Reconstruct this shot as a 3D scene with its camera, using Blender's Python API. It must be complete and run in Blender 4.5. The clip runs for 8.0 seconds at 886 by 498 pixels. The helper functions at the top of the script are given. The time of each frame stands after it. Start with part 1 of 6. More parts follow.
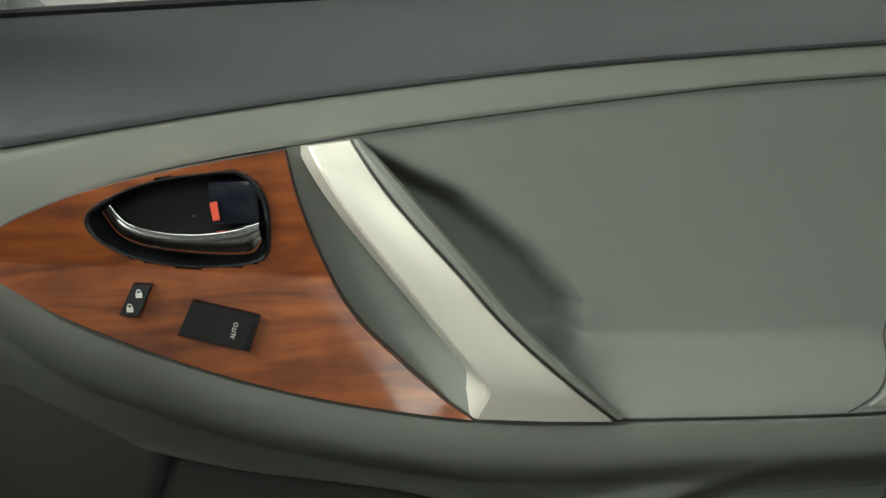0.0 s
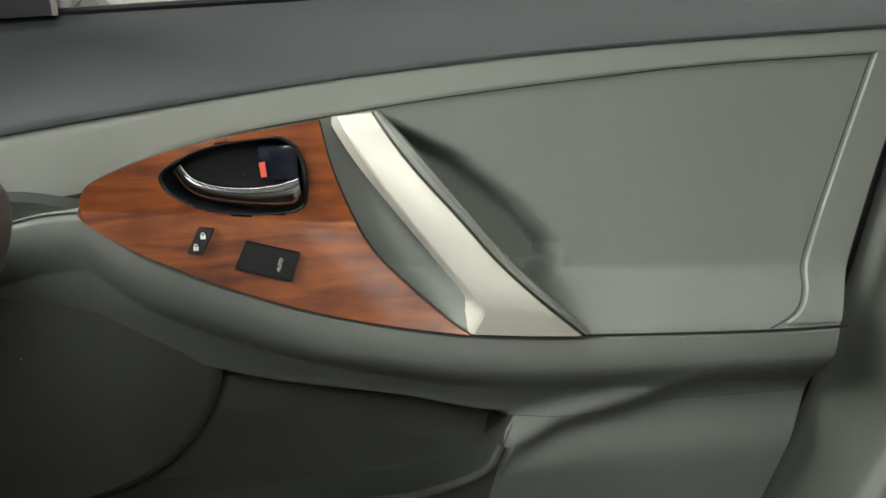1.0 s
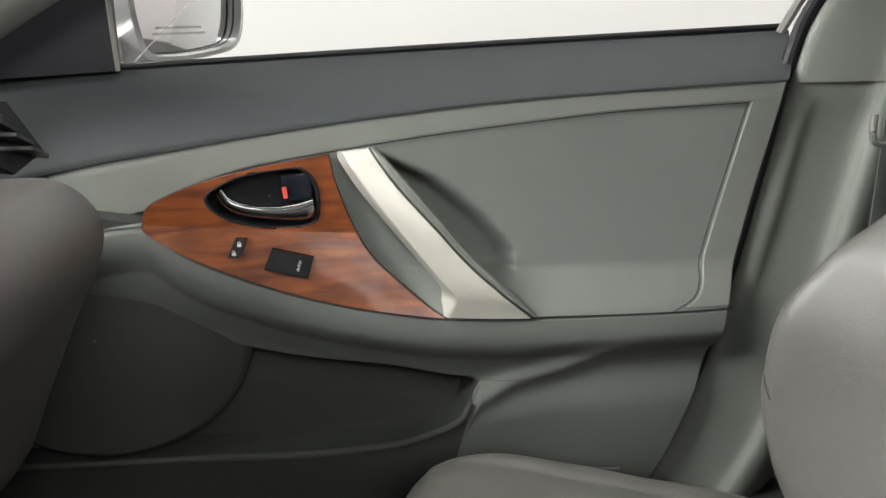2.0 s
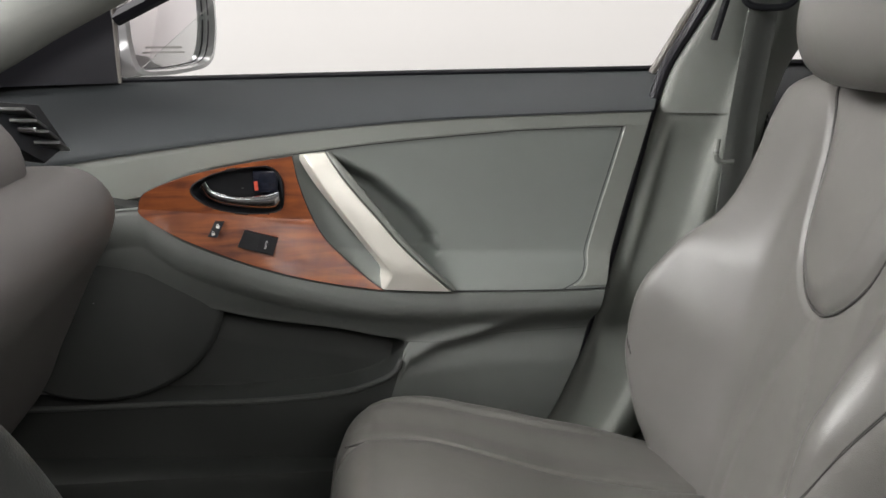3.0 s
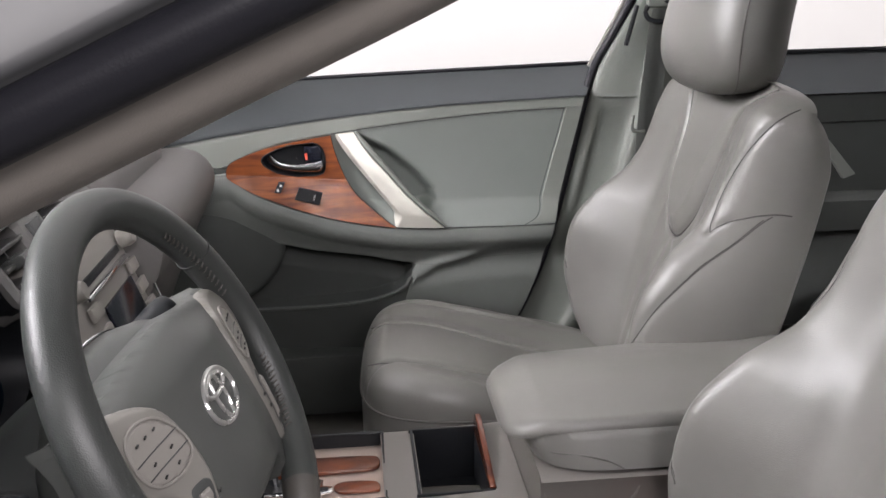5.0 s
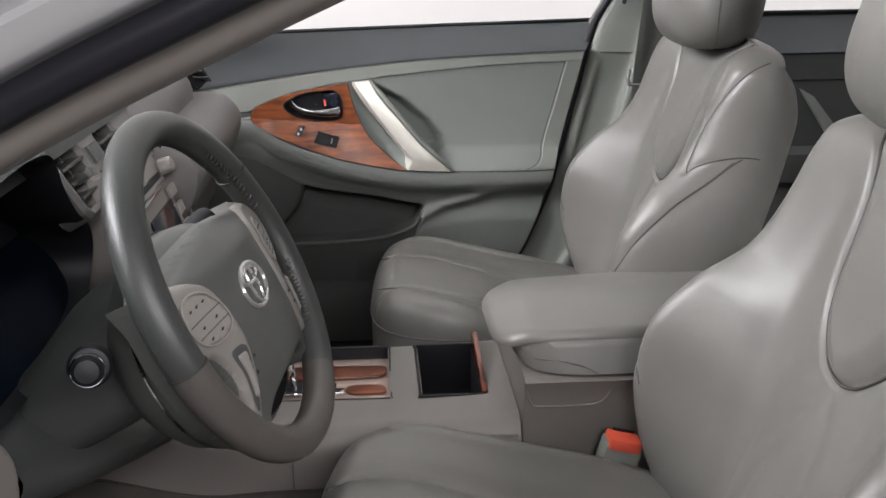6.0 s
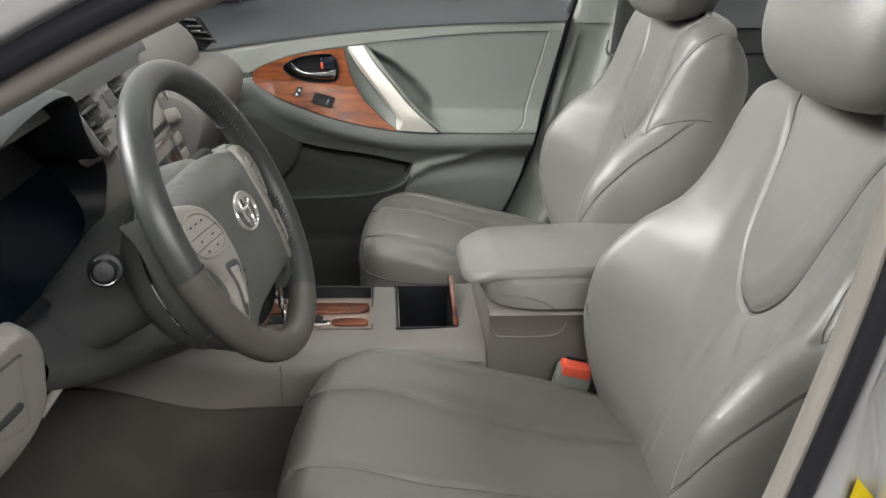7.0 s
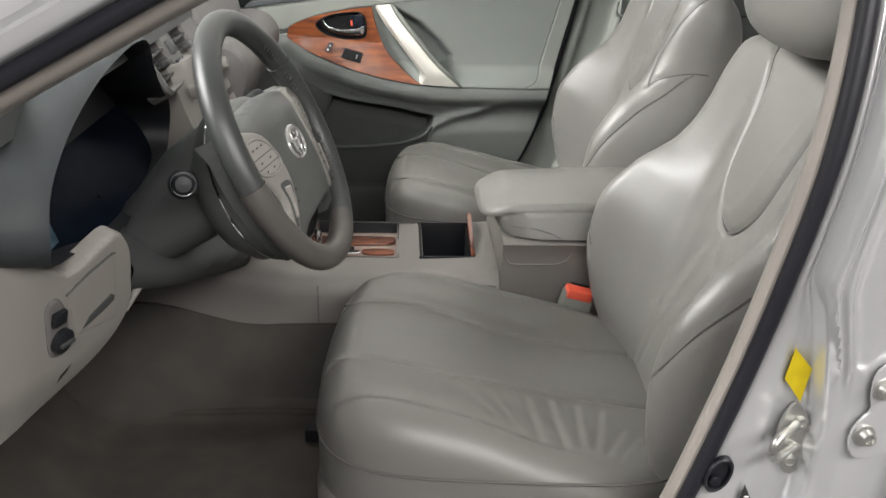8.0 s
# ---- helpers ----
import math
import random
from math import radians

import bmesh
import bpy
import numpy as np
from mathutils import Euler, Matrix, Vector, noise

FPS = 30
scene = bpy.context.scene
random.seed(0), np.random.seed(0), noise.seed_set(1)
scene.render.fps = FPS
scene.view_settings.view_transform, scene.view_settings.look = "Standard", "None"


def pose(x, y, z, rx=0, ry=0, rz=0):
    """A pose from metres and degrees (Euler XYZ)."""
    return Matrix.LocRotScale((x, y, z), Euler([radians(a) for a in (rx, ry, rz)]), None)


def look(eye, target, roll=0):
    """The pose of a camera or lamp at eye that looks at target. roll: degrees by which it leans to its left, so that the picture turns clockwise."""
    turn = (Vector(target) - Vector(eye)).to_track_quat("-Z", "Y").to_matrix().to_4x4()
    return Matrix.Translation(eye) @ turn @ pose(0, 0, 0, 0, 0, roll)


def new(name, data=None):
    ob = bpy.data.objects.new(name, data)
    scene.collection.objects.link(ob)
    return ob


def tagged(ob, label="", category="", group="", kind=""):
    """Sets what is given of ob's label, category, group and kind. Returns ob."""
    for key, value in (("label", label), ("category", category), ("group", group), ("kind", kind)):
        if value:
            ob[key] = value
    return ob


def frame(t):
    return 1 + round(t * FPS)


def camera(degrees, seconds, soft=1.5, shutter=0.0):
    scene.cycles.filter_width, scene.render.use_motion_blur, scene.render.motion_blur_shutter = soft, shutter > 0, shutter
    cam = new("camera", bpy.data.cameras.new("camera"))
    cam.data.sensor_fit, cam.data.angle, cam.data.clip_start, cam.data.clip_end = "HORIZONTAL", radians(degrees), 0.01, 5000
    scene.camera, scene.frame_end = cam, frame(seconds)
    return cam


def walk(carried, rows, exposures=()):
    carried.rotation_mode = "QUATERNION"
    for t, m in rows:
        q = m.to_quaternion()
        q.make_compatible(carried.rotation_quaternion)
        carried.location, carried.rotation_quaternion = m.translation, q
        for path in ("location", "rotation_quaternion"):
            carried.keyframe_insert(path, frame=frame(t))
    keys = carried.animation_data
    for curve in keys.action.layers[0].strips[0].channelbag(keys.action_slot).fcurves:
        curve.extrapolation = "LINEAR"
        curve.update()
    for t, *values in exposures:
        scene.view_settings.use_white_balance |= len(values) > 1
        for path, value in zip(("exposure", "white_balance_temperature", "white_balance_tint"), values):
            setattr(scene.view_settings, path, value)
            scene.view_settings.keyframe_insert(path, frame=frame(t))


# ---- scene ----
cam = camera(53.4, 8.0)
PATH = [
    (0, (-0.018, 0.139, 0.903), (0.035, 2.091, 0.473), -1.3),
    (0.5, (-0.022, 0.098, 0.925), (0.039, 2.038, 0.441), -1.1),
    (1, (-0.031, -0.01, 0.907), (0.036, 1.934, 0.442), -1.5),
    (2.3, (-0.058, -0.288, 0.997), (0.119, 1.636, 0.483), -1.3),
    (2.5, (-0.069, -0.338, 0.998), (0.165, 1.585, 0.499), -0.5),
    (3, (-0.068, -0.466, 1.006), (0.205, 1.458, 0.532), 0.9),
    (3.5, (-0.056, -0.605, 1.045), (0.204, 1.286, 0.449), 0.4),
    (4, (-0.051, -0.717, 1.093), (0.186, 1.169, 0.471), -0.0),
    (5.3, (-0.06, -1.016, 1.125), (0.115, 0.892, 0.552), -0.7),
    (5.5, (-0.056, -1.037, 1.127), (0.111, 0.866, 0.536), -0.4),
    (6, (-0.055, -1.119, 1.125), (0.096, 0.762, 0.462), 0.0),
    (6.5, (-0.05, -1.184, 1.133), (0.096, 0.684, 0.433), 0.3),
    (7, (-0.021, -1.265, 1.129), (0.115, 0.598, 0.414), 1.1),
    (7.5, (-0.03, -1.364, 1.132), (0.088, 0.471, 0.347), 1.8),
    (8, (-0.04, -1.436, 1.138), (0.063, 0.402, 0.355), 1.6),
]
TONE = [(0, -0.88, 6700, -2), (0.5, -0.98, 6700, -1), (1.0, -0.62, 6650, 3), (1.2, -0.28, 6650, 4), (2.3, -0.82, 6500, 10), (2.5, -0.84, 6500, 11), (3.0, -0.78, 6500, 12), (3.5, -0.48, 6500, 13), (4.2, -0.46, 6500, 14), (5.5, -0.38, 6300, 17), (6.0, -0.55, 6350, 15), (6.5, -0.20, 6400, 13), (7.0, -0.24, 6500, 9), (8.0, -0.16, 6500, 10)]
walk(cam, [(t, look(eye, target, roll)) for t, eye, target, roll in PATH], TONE)

# ---- world, lamps, exposure ----
world = bpy.data.worlds.new("studio_sky")
scene.world = world
world.use_nodes = True
world.node_tree.nodes["Background"].inputs[0].default_value = (0.9, 0.95, 1.0, 1)
world.node_tree.nodes["Background"].inputs[1].default_value = 0.05


def area_lamp(name, eye, target, sx, sy, watts, colour):
    data = bpy.data.lights.new(name, "AREA")
    data.shape, data.size, data.size_y, data.energy, data.color = "RECTANGLE", sx, sy, watts, colour
    ob = new(name, data)
    ob.matrix_world = look(eye, target)
    return ob


# unseen lamps added: before the screen, washing the far wall, over the open door
area_lamp("unseen_added_lamp", (-2.8, -0.6, 2.8), (0.1, 0.0, 0.8), 1.6, 1.0, 200, (1.0, 0.98, 0.97))
area_lamp("unseen_wall_washer", (1.2, 1.0, 3.1), (1.2, 2.6, 1.3), 8.0, 0.4, 170, (1.0, 0.95, 0.93))
area_lamp("unseen_added_lamp", (0.95, -2.7, 2.4), (-0.10, -0.6, 0.7), 3.0, 0.7, 150, (1.0, 0.97, 0.95))

# ---- mesh helpers ----


def thing(name, base, label, category, group=""):
    """An Empty at the base of a thing, to carry its parts."""
    ob = new(name)
    ob.empty_display_size = 0.05
    ob.location = base
    return tagged(ob, label, category, group)


def link(name, verts, faces, material, parent=None, label="", smooth=35):
    me = bpy.data.meshes.new(name)
    me.from_pydata([tuple(map(float, v)) for v in verts], [], [tuple(int(i) for i in f) for f in faces])
    bm = bmesh.new()
    bm.from_mesh(me)
    bmesh.ops.remove_doubles(bm, verts=bm.verts, dist=1e-6)
    bmesh.ops.delete(bm, geom=[v for v in bm.verts if not v.link_faces], context="VERTS")
    bmesh.ops.recalc_face_normals(bm, faces=bm.faces)
    bm.to_mesh(me)
    bm.free()
    if smooth:
        me.shade_smooth()
        me.set_sharp_from_angle(angle=radians(smooth))
    me.materials.append(material)
    ob = new(name, me)
    if parent is not None:
        ob.parent = parent
        if parent.type == "EMPTY":
            ob.matrix_parent_inverse = Matrix.Translation(parent.location).inverted()
    if label:
        ob["label"] = label
    return ob


def part(name, geo, material, parent=None, label="", smooth=35):
    """One mesh object from (verts, faces) or from a list of such pairs."""
    if isinstance(geo, list):
        vs, fs, n = [], [], 0
        for v, f in geo:
            vs.extend(list(map(tuple, v)))
            fs.extend([tuple(i + n for i in q) for q in f])
            n += len(v)
        geo = vs, fs
    return link(name, geo[0], geo[1], material, parent, label, smooth)


def setting(name, geo, material, label, category, smooth=35):
    return tagged(part(name, geo, material, None, "", smooth), label, category, kind="structure")


def grid_faces(nu, nv, cu=False, cv=False, start=0):
    out = []
    for i in range(nu if cu else nu - 1):
        for j in range(nv if cv else nv - 1):
            a, b = i * nv + j, ((i + 1) % nu) * nv + j
            c, d = ((i + 1) % nu) * nv + (j + 1) % nv, i * nv + (j + 1) % nv
            out.append((a + start, b + start, c + start, d + start))
    return out


def surf(P, cu=False, cv=False):
    P = np.asarray(P, float)
    nu, nv = P.shape[:2]
    return P.reshape(-1, 3), grid_faces(nu, nv, cu, cv)


def sheet(P, thick, keep=None):
    """A grid of points given thickness along a vector; keep: which of its cells stay."""
    P = np.asarray(P, float)
    nu, nv = P.shape[:2]
    Q = P + np.asarray(thick, float)
    front = grid_faces(nu, nv)
    if keep is not None:
        k = np.asarray(keep).reshape(-1)
        front = [f for n, f in enumerate(front) if k[n]]
    n = nu * nv
    edges = {}
    for f in front:
        for a, b in zip(f, f[1:] + f[:1]):
            edges[(a, b)] = 1
    faces = front + [tuple(i + n for i in reversed(f)) for f in front]
    faces += [(b, a, a + n, b + n) for a, b in edges if (b, a) not in edges]
    return np.vstack([P.reshape(-1, 3), Q.reshape(-1, 3)]), faces


def spline(pts, n, closed=False):
    """n points, evenly spaced, on a smooth curve through pts."""
    p = np.asarray(pts, float)
    m = len(p)
    out = []
    for i in range(m if closed else m - 1):
        if closed:
            a, b, c, d = p[i - 1], p[i], p[(i + 1) % m], p[(i + 2) % m]
        else:
            b, c = p[i], p[i + 1]
            a = p[i - 1] if i else 2 * b - c
            d = p[i + 2] if i + 2 < m else 2 * c - b
        t = np.linspace(0, 1, 24, endpoint=False)[:, None]
        out.append(0.5 * (2 * b + (c - a) * t + (2 * a - 5 * b + 4 * c - d) * t**2 + (3 * b - a - 3 * c + d) * t**3))
    q = np.vstack(out + [p[:1] if closed else p[-1:]])
    s = np.r_[0, np.cumsum(np.linalg.norm(np.diff(q, axis=0), axis=1))]
    at = np.linspace(0, s[-1], n + 1)[:-1] if closed else np.linspace(0, s[-1], n)
    return np.stack([np.interp(at, s, q[:, k]) for k in range(p.shape[1])], 1)


def smooth_fn(pts):
    """A function through the points (x, value), smooth and without overshoot."""
    x, y = np.array(pts, float).T
    h, d = np.diff(x), np.diff(y) / np.diff(x)
    m = np.r_[d[0], np.where(d[1:] * d[:-1] > 0, 2 * d[1:] * d[:-1] / (d[1:] + d[:-1] + 1e-12), 0), d[-1]]

    def f(q):
        q = np.clip(np.asarray(q, float), x[0], x[-1])
        i = np.clip(np.searchsorted(x, q) - 1, 0, len(h) - 1)
        t = (q - x[i]) / h[i]
        return (1 + 2 * t) * (1 - t) ** 2 * y[i] + t * (1 - t) ** 2 * h[i] * m[i] + t * t * (3 - 2 * t) * y[i + 1] + t * t * (t - 1) * h[i] * m[i + 1]

    return f


def ease(a, b, q):
    t = np.clip((np.asarray(q, float) - a) / (b - a), 0, 1)
    return t * t * (3 - 2 * t)


def coons(B, T, Lf, R):
    """A patch between four curves: bottom and top (left to right), left and right (bottom to top)."""
    nu, nv = len(B), len(Lf)
    s, t = np.linspace(0, 1, nu)[:, None, None], np.linspace(0, 1, nv)[None, :, None]
    B, T, Lf, R = B[:, None], T[:, None], Lf[None], R[None]
    corners = (1 - s) * (1 - t) * B[:1] + s * (1 - t) * B[-1:] + (1 - s) * t * T[:1] + s * t * T[-1:]
    return (1 - t) * B + t * T + (1 - s) * Lf + s * R - corners


def inside(poly, x, z):
    """Distance to a closed outline: positive within it."""
    poly = np.asarray(poly, float)
    x, z = np.asarray(x, float), np.asarray(z, float)
    best, odd = np.full(x.shape, 1e9), np.zeros(x.shape, bool)
    for (ax, az), (bx, bz) in zip(poly, np.roll(poly, -1, 0)):
        dx, dz = bx - ax, bz - az
        t = np.clip(((x - ax) * dx + (z - az) * dz) / (dx * dx + dz * dz + 1e-12), 0, 1)
        best = np.minimum(best, np.hypot(x - ax - t * dx, z - az - t * dz))
        cross = (az > z) != (bz > z)
        odd ^= cross & (x < (bx - ax) * (z - az) / (bz - az + 1e-12) + ax)
    return np.where(odd, best, -best)


def near_line(line, x, z):
    """Distance to an open line."""
    best = np.full(np.shape(x), 1e9)
    for (ax, az), (bx, bz) in zip(line[:-1], line[1:]):
        dx, dz = bx - ax, bz - az
        t = np.clip(((x - ax) * dx + (z - az) * dz) / (dx * dx + dz * dz + 1e-12), 0, 1)
        best = np.minimum(best, np.hypot(x - ax - t * dx, z - az - t * dz))
    return best


def tube(path, r, segs=8, closed=False, flat=1.0, up=(0, 0, 1)):
    """A round or flattened bar along a path."""
    p = np.asarray(path, float)
    n = len(p)
    tan = (np.roll(p, -1, 0) - np.roll(p, 1, 0)) if closed else np.gradient(p, axis=0)
    tan /= np.linalg.norm(tan, axis=1)[:, None] + 1e-12
    up = np.asarray(up, float)
    side = np.cross(tan, up)
    bad = np.linalg.norm(side, axis=1) < 1e-3
    side[bad] = np.cross(tan[bad], (1, 0.2, 0.1))
    side /= np.linalg.norm(side, axis=1)[:, None]
    nor = np.cross(side, tan)
    r = np.broadcast_to(np.asarray(r, float), (n,))[:, None, None]
    a = np.linspace(0, 2 * math.pi, segs, endpoint=False)[None, :, None]
    P = p[:, None] + r * (np.cos(a) * side[:, None] + flat * np.sin(a) * nor[:, None])
    v, f = surf(P, closed, True)
    if not closed:
        f = f + [tuple(range(segs)), tuple(range((n - 1) * segs, n * segs))]
    return v, f


def lathe(profile, origin, axis, segs=28):
    """A turned form: (radius, height) along an axis."""
    ax = Vector(axis).normalized()
    m = np.array(ax.to_track_quat("Z", "Y").to_matrix())
    a = np.linspace(0, 2 * math.pi, segs, endpoint=False)
    P = np.array([[[r * math.cos(q), r * math.sin(q), h] for q in a] for r, h in profile])
    v, f = surf(P @ m.T + np.asarray(origin, float), False, True)
    n = len(profile)
    return v, f + [tuple(range(segs)), tuple(range((n - 1) * segs, n * segs))]


def rbox(centre, size, bevel=0.004, m=None, segs=2):
    """A box with rounded edges; m turns it about its centre."""
    bm = bmesh.new()
    bmesh.ops.create_cube(bm, size=1)
    bmesh.ops.scale(bm, vec=size, verts=bm.verts)
    if bevel:
        bmesh.ops.bevel(bm, geom=bm.edges[:], offset=bevel, segments=segs, profile=0.6, affect="EDGES")
    mat = Matrix.Translation(centre) @ (m.to_4x4() if m is not None else Matrix())
    bmesh.ops.transform(bm, matrix=mat, verts=bm.verts)
    bm.verts.index_update()
    out = [tuple(v.co) for v in bm.verts], [tuple(v.index for v in f.verts) for f in bm.faces]
    bm.free()
    return out


def prism(outline, vec, bevel=0.0, segs=2):
    """A flat outline given thickness along vec, its edges rounded."""
    bm = bmesh.new()
    f = bm.faces.new([bm.verts.new(p) for p in outline])
    top = bmesh.ops.extrude_face_region(bm, geom=[f])["geom"]
    bmesh.ops.translate(bm, vec=vec, verts=[g for g in top if isinstance(g, bmesh.types.BMVert)])
    bmesh.ops.recalc_face_normals(bm, faces=bm.faces)
    if bevel:
        rim = [e for e in bm.edges if len(e.link_faces) == 2 and any(len(q.verts) > 4 for q in e.link_faces)]
        bmesh.ops.bevel(bm, geom=rim, offset=bevel, segments=segs, profile=0.6, affect="EDGES")
    bm.verts.index_update()
    out = [tuple(v.co) for v in bm.verts], [tuple(v.index for v in q.verts) for q in bm.faces]
    bm.free()
    return out


def pillow(x0, x1, y0, y1, top, base, r, power=4.0, nu=60, nv=40, rise=None):
    """A cushion over a rounded oblong: top(x, y) is its height, r how far its edge rolls over, base the height it reaches down to."""
    s, t = np.meshgrid(np.linspace(-1, 1, nu), np.linspace(-1, 1, nv), indexing="ij")
    big = np.maximum(np.abs(s), np.abs(t))
    norm = (np.abs(s) ** power + np.abs(t) ** power) ** (1 / power)
    k = np.where(norm > 0, big / np.maximum(norm, 1e-9), 1)
    us, vt = s * k, t * k
    x, y = (x0 + x1) / 2 + us * (x1 - x0) / 2, (y0 + y1) / 2 + vt * (y1 - y0) / 2
    half = min(x1 - x0, y1 - y0) / 2
    d = np.minimum((1 - big) * half * 1.25, r)
    z = top(x, y) - (r - np.sqrt(np.maximum(r * r - (r - d) ** 2, 0)))
    P = np.stack([x, y, z], 2)
    v, f = surf(P)
    ring = [i * nv for i in range(nu)] + [(nu - 1) * nv + j for j in range(1, nv)] + [i * nv + nv - 1 for i in range(nu - 2, -1, -1)] + [j for j in range(nv - 2, 0, -1)]
    v, n, rows = [tuple(q) for q in v], len(v), 4
    for q in range(1, rows + 1):
        for i in ring:
            a = v[i]
            w = q / rows
            v.append((a[0], a[1], a[2] * (1 - w) + base * w))
    m, prev = len(ring), ring
    for q in range(rows):
        cur = [n + q * m + i for i in range(m)]
        f += [(prev[i], prev[(i + 1) % m], cur[(i + 1) % m], cur[i]) for i in range(m)]
        prev = cur
    f.append(tuple(prev))
    return v, f


# ---- materials ----


def material(name, colour, rough=0.5, metal=0.0, grain=0.0, size=600.0, stain=0.06, scale=6.0, coat=0.0, kind="noise", spec=0.5, slack=0.0):
    """A surface with fine relief (grain, at size per metre) and broad, faint unevenness (stain, at scale per metre)."""
    m = bpy.data.materials.new(name)
    m.use_nodes = True
    n, l = m.node_tree.nodes, m.node_tree.links
    b = n["Principled BSDF"]
    b.inputs["Metallic"].default_value = metal
    b.inputs["Specular IOR Level"].default_value = spec
    b.inputs["Coat Weight"].default_value = coat
    b.inputs["Coat Roughness"].default_value = 0.08
    co = n.new("ShaderNodeTexCoord")
    broad = n.new("ShaderNodeTexNoise")
    broad.inputs["Scale"].default_value, broad.inputs["Detail"].default_value = scale, 5
    l.new(co.outputs["Object"], broad.inputs["Vector"])
    ramp = n.new("ShaderNodeValToRGB")
    for e, k in zip(ramp.color_ramp.elements, (1 - stain, 1 + stain)):
        e.color = (colour[0] * k, colour[1] * k, colour[2] * k, 1)
    ramp.color_ramp.elements[0].position, ramp.color_ramp.elements[1].position = 0.3, 0.7
    l.new(broad.outputs["Fac"], ramp.inputs[0])
    l.new(ramp.outputs[0], b.inputs["Base Color"])
    ro = n.new("ShaderNodeMapRange")
    ro.inputs["To Min"].default_value, ro.inputs["To Max"].default_value = max(rough - 0.06, 0.02), min(rough + 0.06, 1)
    l.new(broad.outputs["Fac"], ro.inputs["Value"])
    l.new(ro.outputs[0], b.inputs["Roughness"])
    if grain:
        if kind == "cells":
            fine = n.new("ShaderNodeTexVoronoi")
            fine.feature = "SMOOTH_F1"
            out = fine.outputs["Distance"]
        else:
            fine = n.new("ShaderNodeTexNoise")
            fine.inputs["Detail"].default_value = 3
            out = fine.outputs["Fac"]
        fine.inputs["Scale"].default_value = size
        l.new(co.outputs["Object"], fine.inputs["Vector"])
        bump = n.new("ShaderNodeBump")
        bump.inputs["Strength"].default_value, bump.inputs["Distance"].default_value = grain, 0.0006
        l.new(out, bump.inputs["Height"])
        l.new(bump.outputs[0], b.inputs["Normal"])
        if slack:
            wave = n.new("ShaderNodeTexNoise")
            wave.inputs["Scale"].default_value, wave.inputs["Detail"].default_value, wave.inputs["Distortion"].default_value = 22, 3, 0.6
            l.new(co.outputs["Object"], wave.inputs["Vector"])
            under = n.new("ShaderNodeBump")
            under.inputs["Strength"].default_value, under.inputs["Distance"].default_value = slack, 0.004
            l.new(wave.outputs["Fac"], under.inputs["Height"])
            l.new(under.outputs[0], bump.inputs["Normal"])
    return m


def wood(name, light, dark, coat=0.6, turn=0.0):
    """Lacquered burr veneer: bands of grain, warped by broad noise."""
    m = material(name, light, 0.5, coat=coat)
    n, l = m.node_tree.nodes, m.node_tree.links
    b = n["Principled BSDF"]
    co = n.new("ShaderNodeTexCoord")
    mp = n.new("ShaderNodeMapping")
    mp.inputs["Rotation"].default_value = (0, radians(turn), 0)
    mp.inputs["Scale"].default_value = (9, 9, 60)
    l.new(co.outputs["Object"], mp.inputs["Vector"])
    w = n.new("ShaderNodeTexNoise")
    w.inputs["Scale"].default_value, w.inputs["Detail"].default_value, w.inputs["Distortion"].default_value = 1.0, 6, 1.2
    l.new(mp.outputs[0], w.inputs["Vector"])
    spot = n.new("ShaderNodeTexNoise")
    spot.inputs["Scale"].default_value, spot.inputs["Detail"].default_value = 28, 4
    l.new(co.outputs["Object"], spot.inputs["Vector"])
    mix = n.new("ShaderNodeMath")
    mix.operation = "MULTIPLY_ADD"
    mix.inputs[1].default_value = 0.5
    l.new(spot.outputs["Fac"], mix.inputs[0])
    l.new(w.outputs["Fac"], mix.inputs[2])
    ramp = n.new("ShaderNodeValToRGB")
    ramp.color_ramp.elements[0].position, ramp.color_ramp.elements[1].position = 0.55, 0.92
    ramp.color_ramp.elements[0].color, ramp.color_ramp.elements[1].color = (*dark, 1), (*light, 1)
    l.new(mix.outputs[0], ramp.inputs[0])
    l.new(ramp.outputs[0], b.inputs["Base Color"])
    b.inputs["Coat Roughness"].default_value = 0.07
    b.inputs["Specular IOR Level"].default_value = 0.25
    return m


def glass(name, tint=(0.93, 0.97, 0.95)):
    m = bpy.data.materials.new(name)
    m.use_nodes = True
    b = m.node_tree.nodes["Principled BSDF"]
    b.inputs["Base Color"].default_value = (*tint, 1)
    b.inputs["Roughness"].default_value = 0.0
    b.inputs["Transmission Weight"].default_value = 1.0
    b.inputs["IOR"].default_value = 1.05
    return m


LEATHER = material("leather_grey", (0.130, 0.1265, 0.117), 0.38, grain=0.25, size=1300, stain=0.06, kind="cells", spec=0.5, slack=0.14)
TRIM = material("trim_grey", (0.18, 0.19, 0.172), 0.55, grain=0.2, size=1800, stain=0.03)
# TRIM's colour darkened to carry the shade low on the door
SHADEDTRIM = material("shaded_trim_grey", (0.105, 0.112, 0.103), 0.55, grain=0.2, size=1800, stain=0.04)
SOFT = material("soft_vinyl_grey", (0.17, 0.185, 0.172), 0.55, grain=0.18, size=1500, stain=0.03, kind="cells")
BAND = material("slate_vinyl", (0.032, 0.037, 0.039), 0.6, grain=0.2, size=1600, stain=0.05, kind="cells", spec=0.3)
# lower door: shade round the map pocket is put into these two greys
DOORDARK = material("dark_and_shaded_door_grey", (0.046, 0.049, 0.046), 0.75, grain=0.3, size=1400, stain=0.06, spec=0.2)
DOORLIP = material("door_lip_grey", (0.066, 0.070, 0.066), 0.6, grain=0.3, size=1400, stain=0.05, spec=0.3)
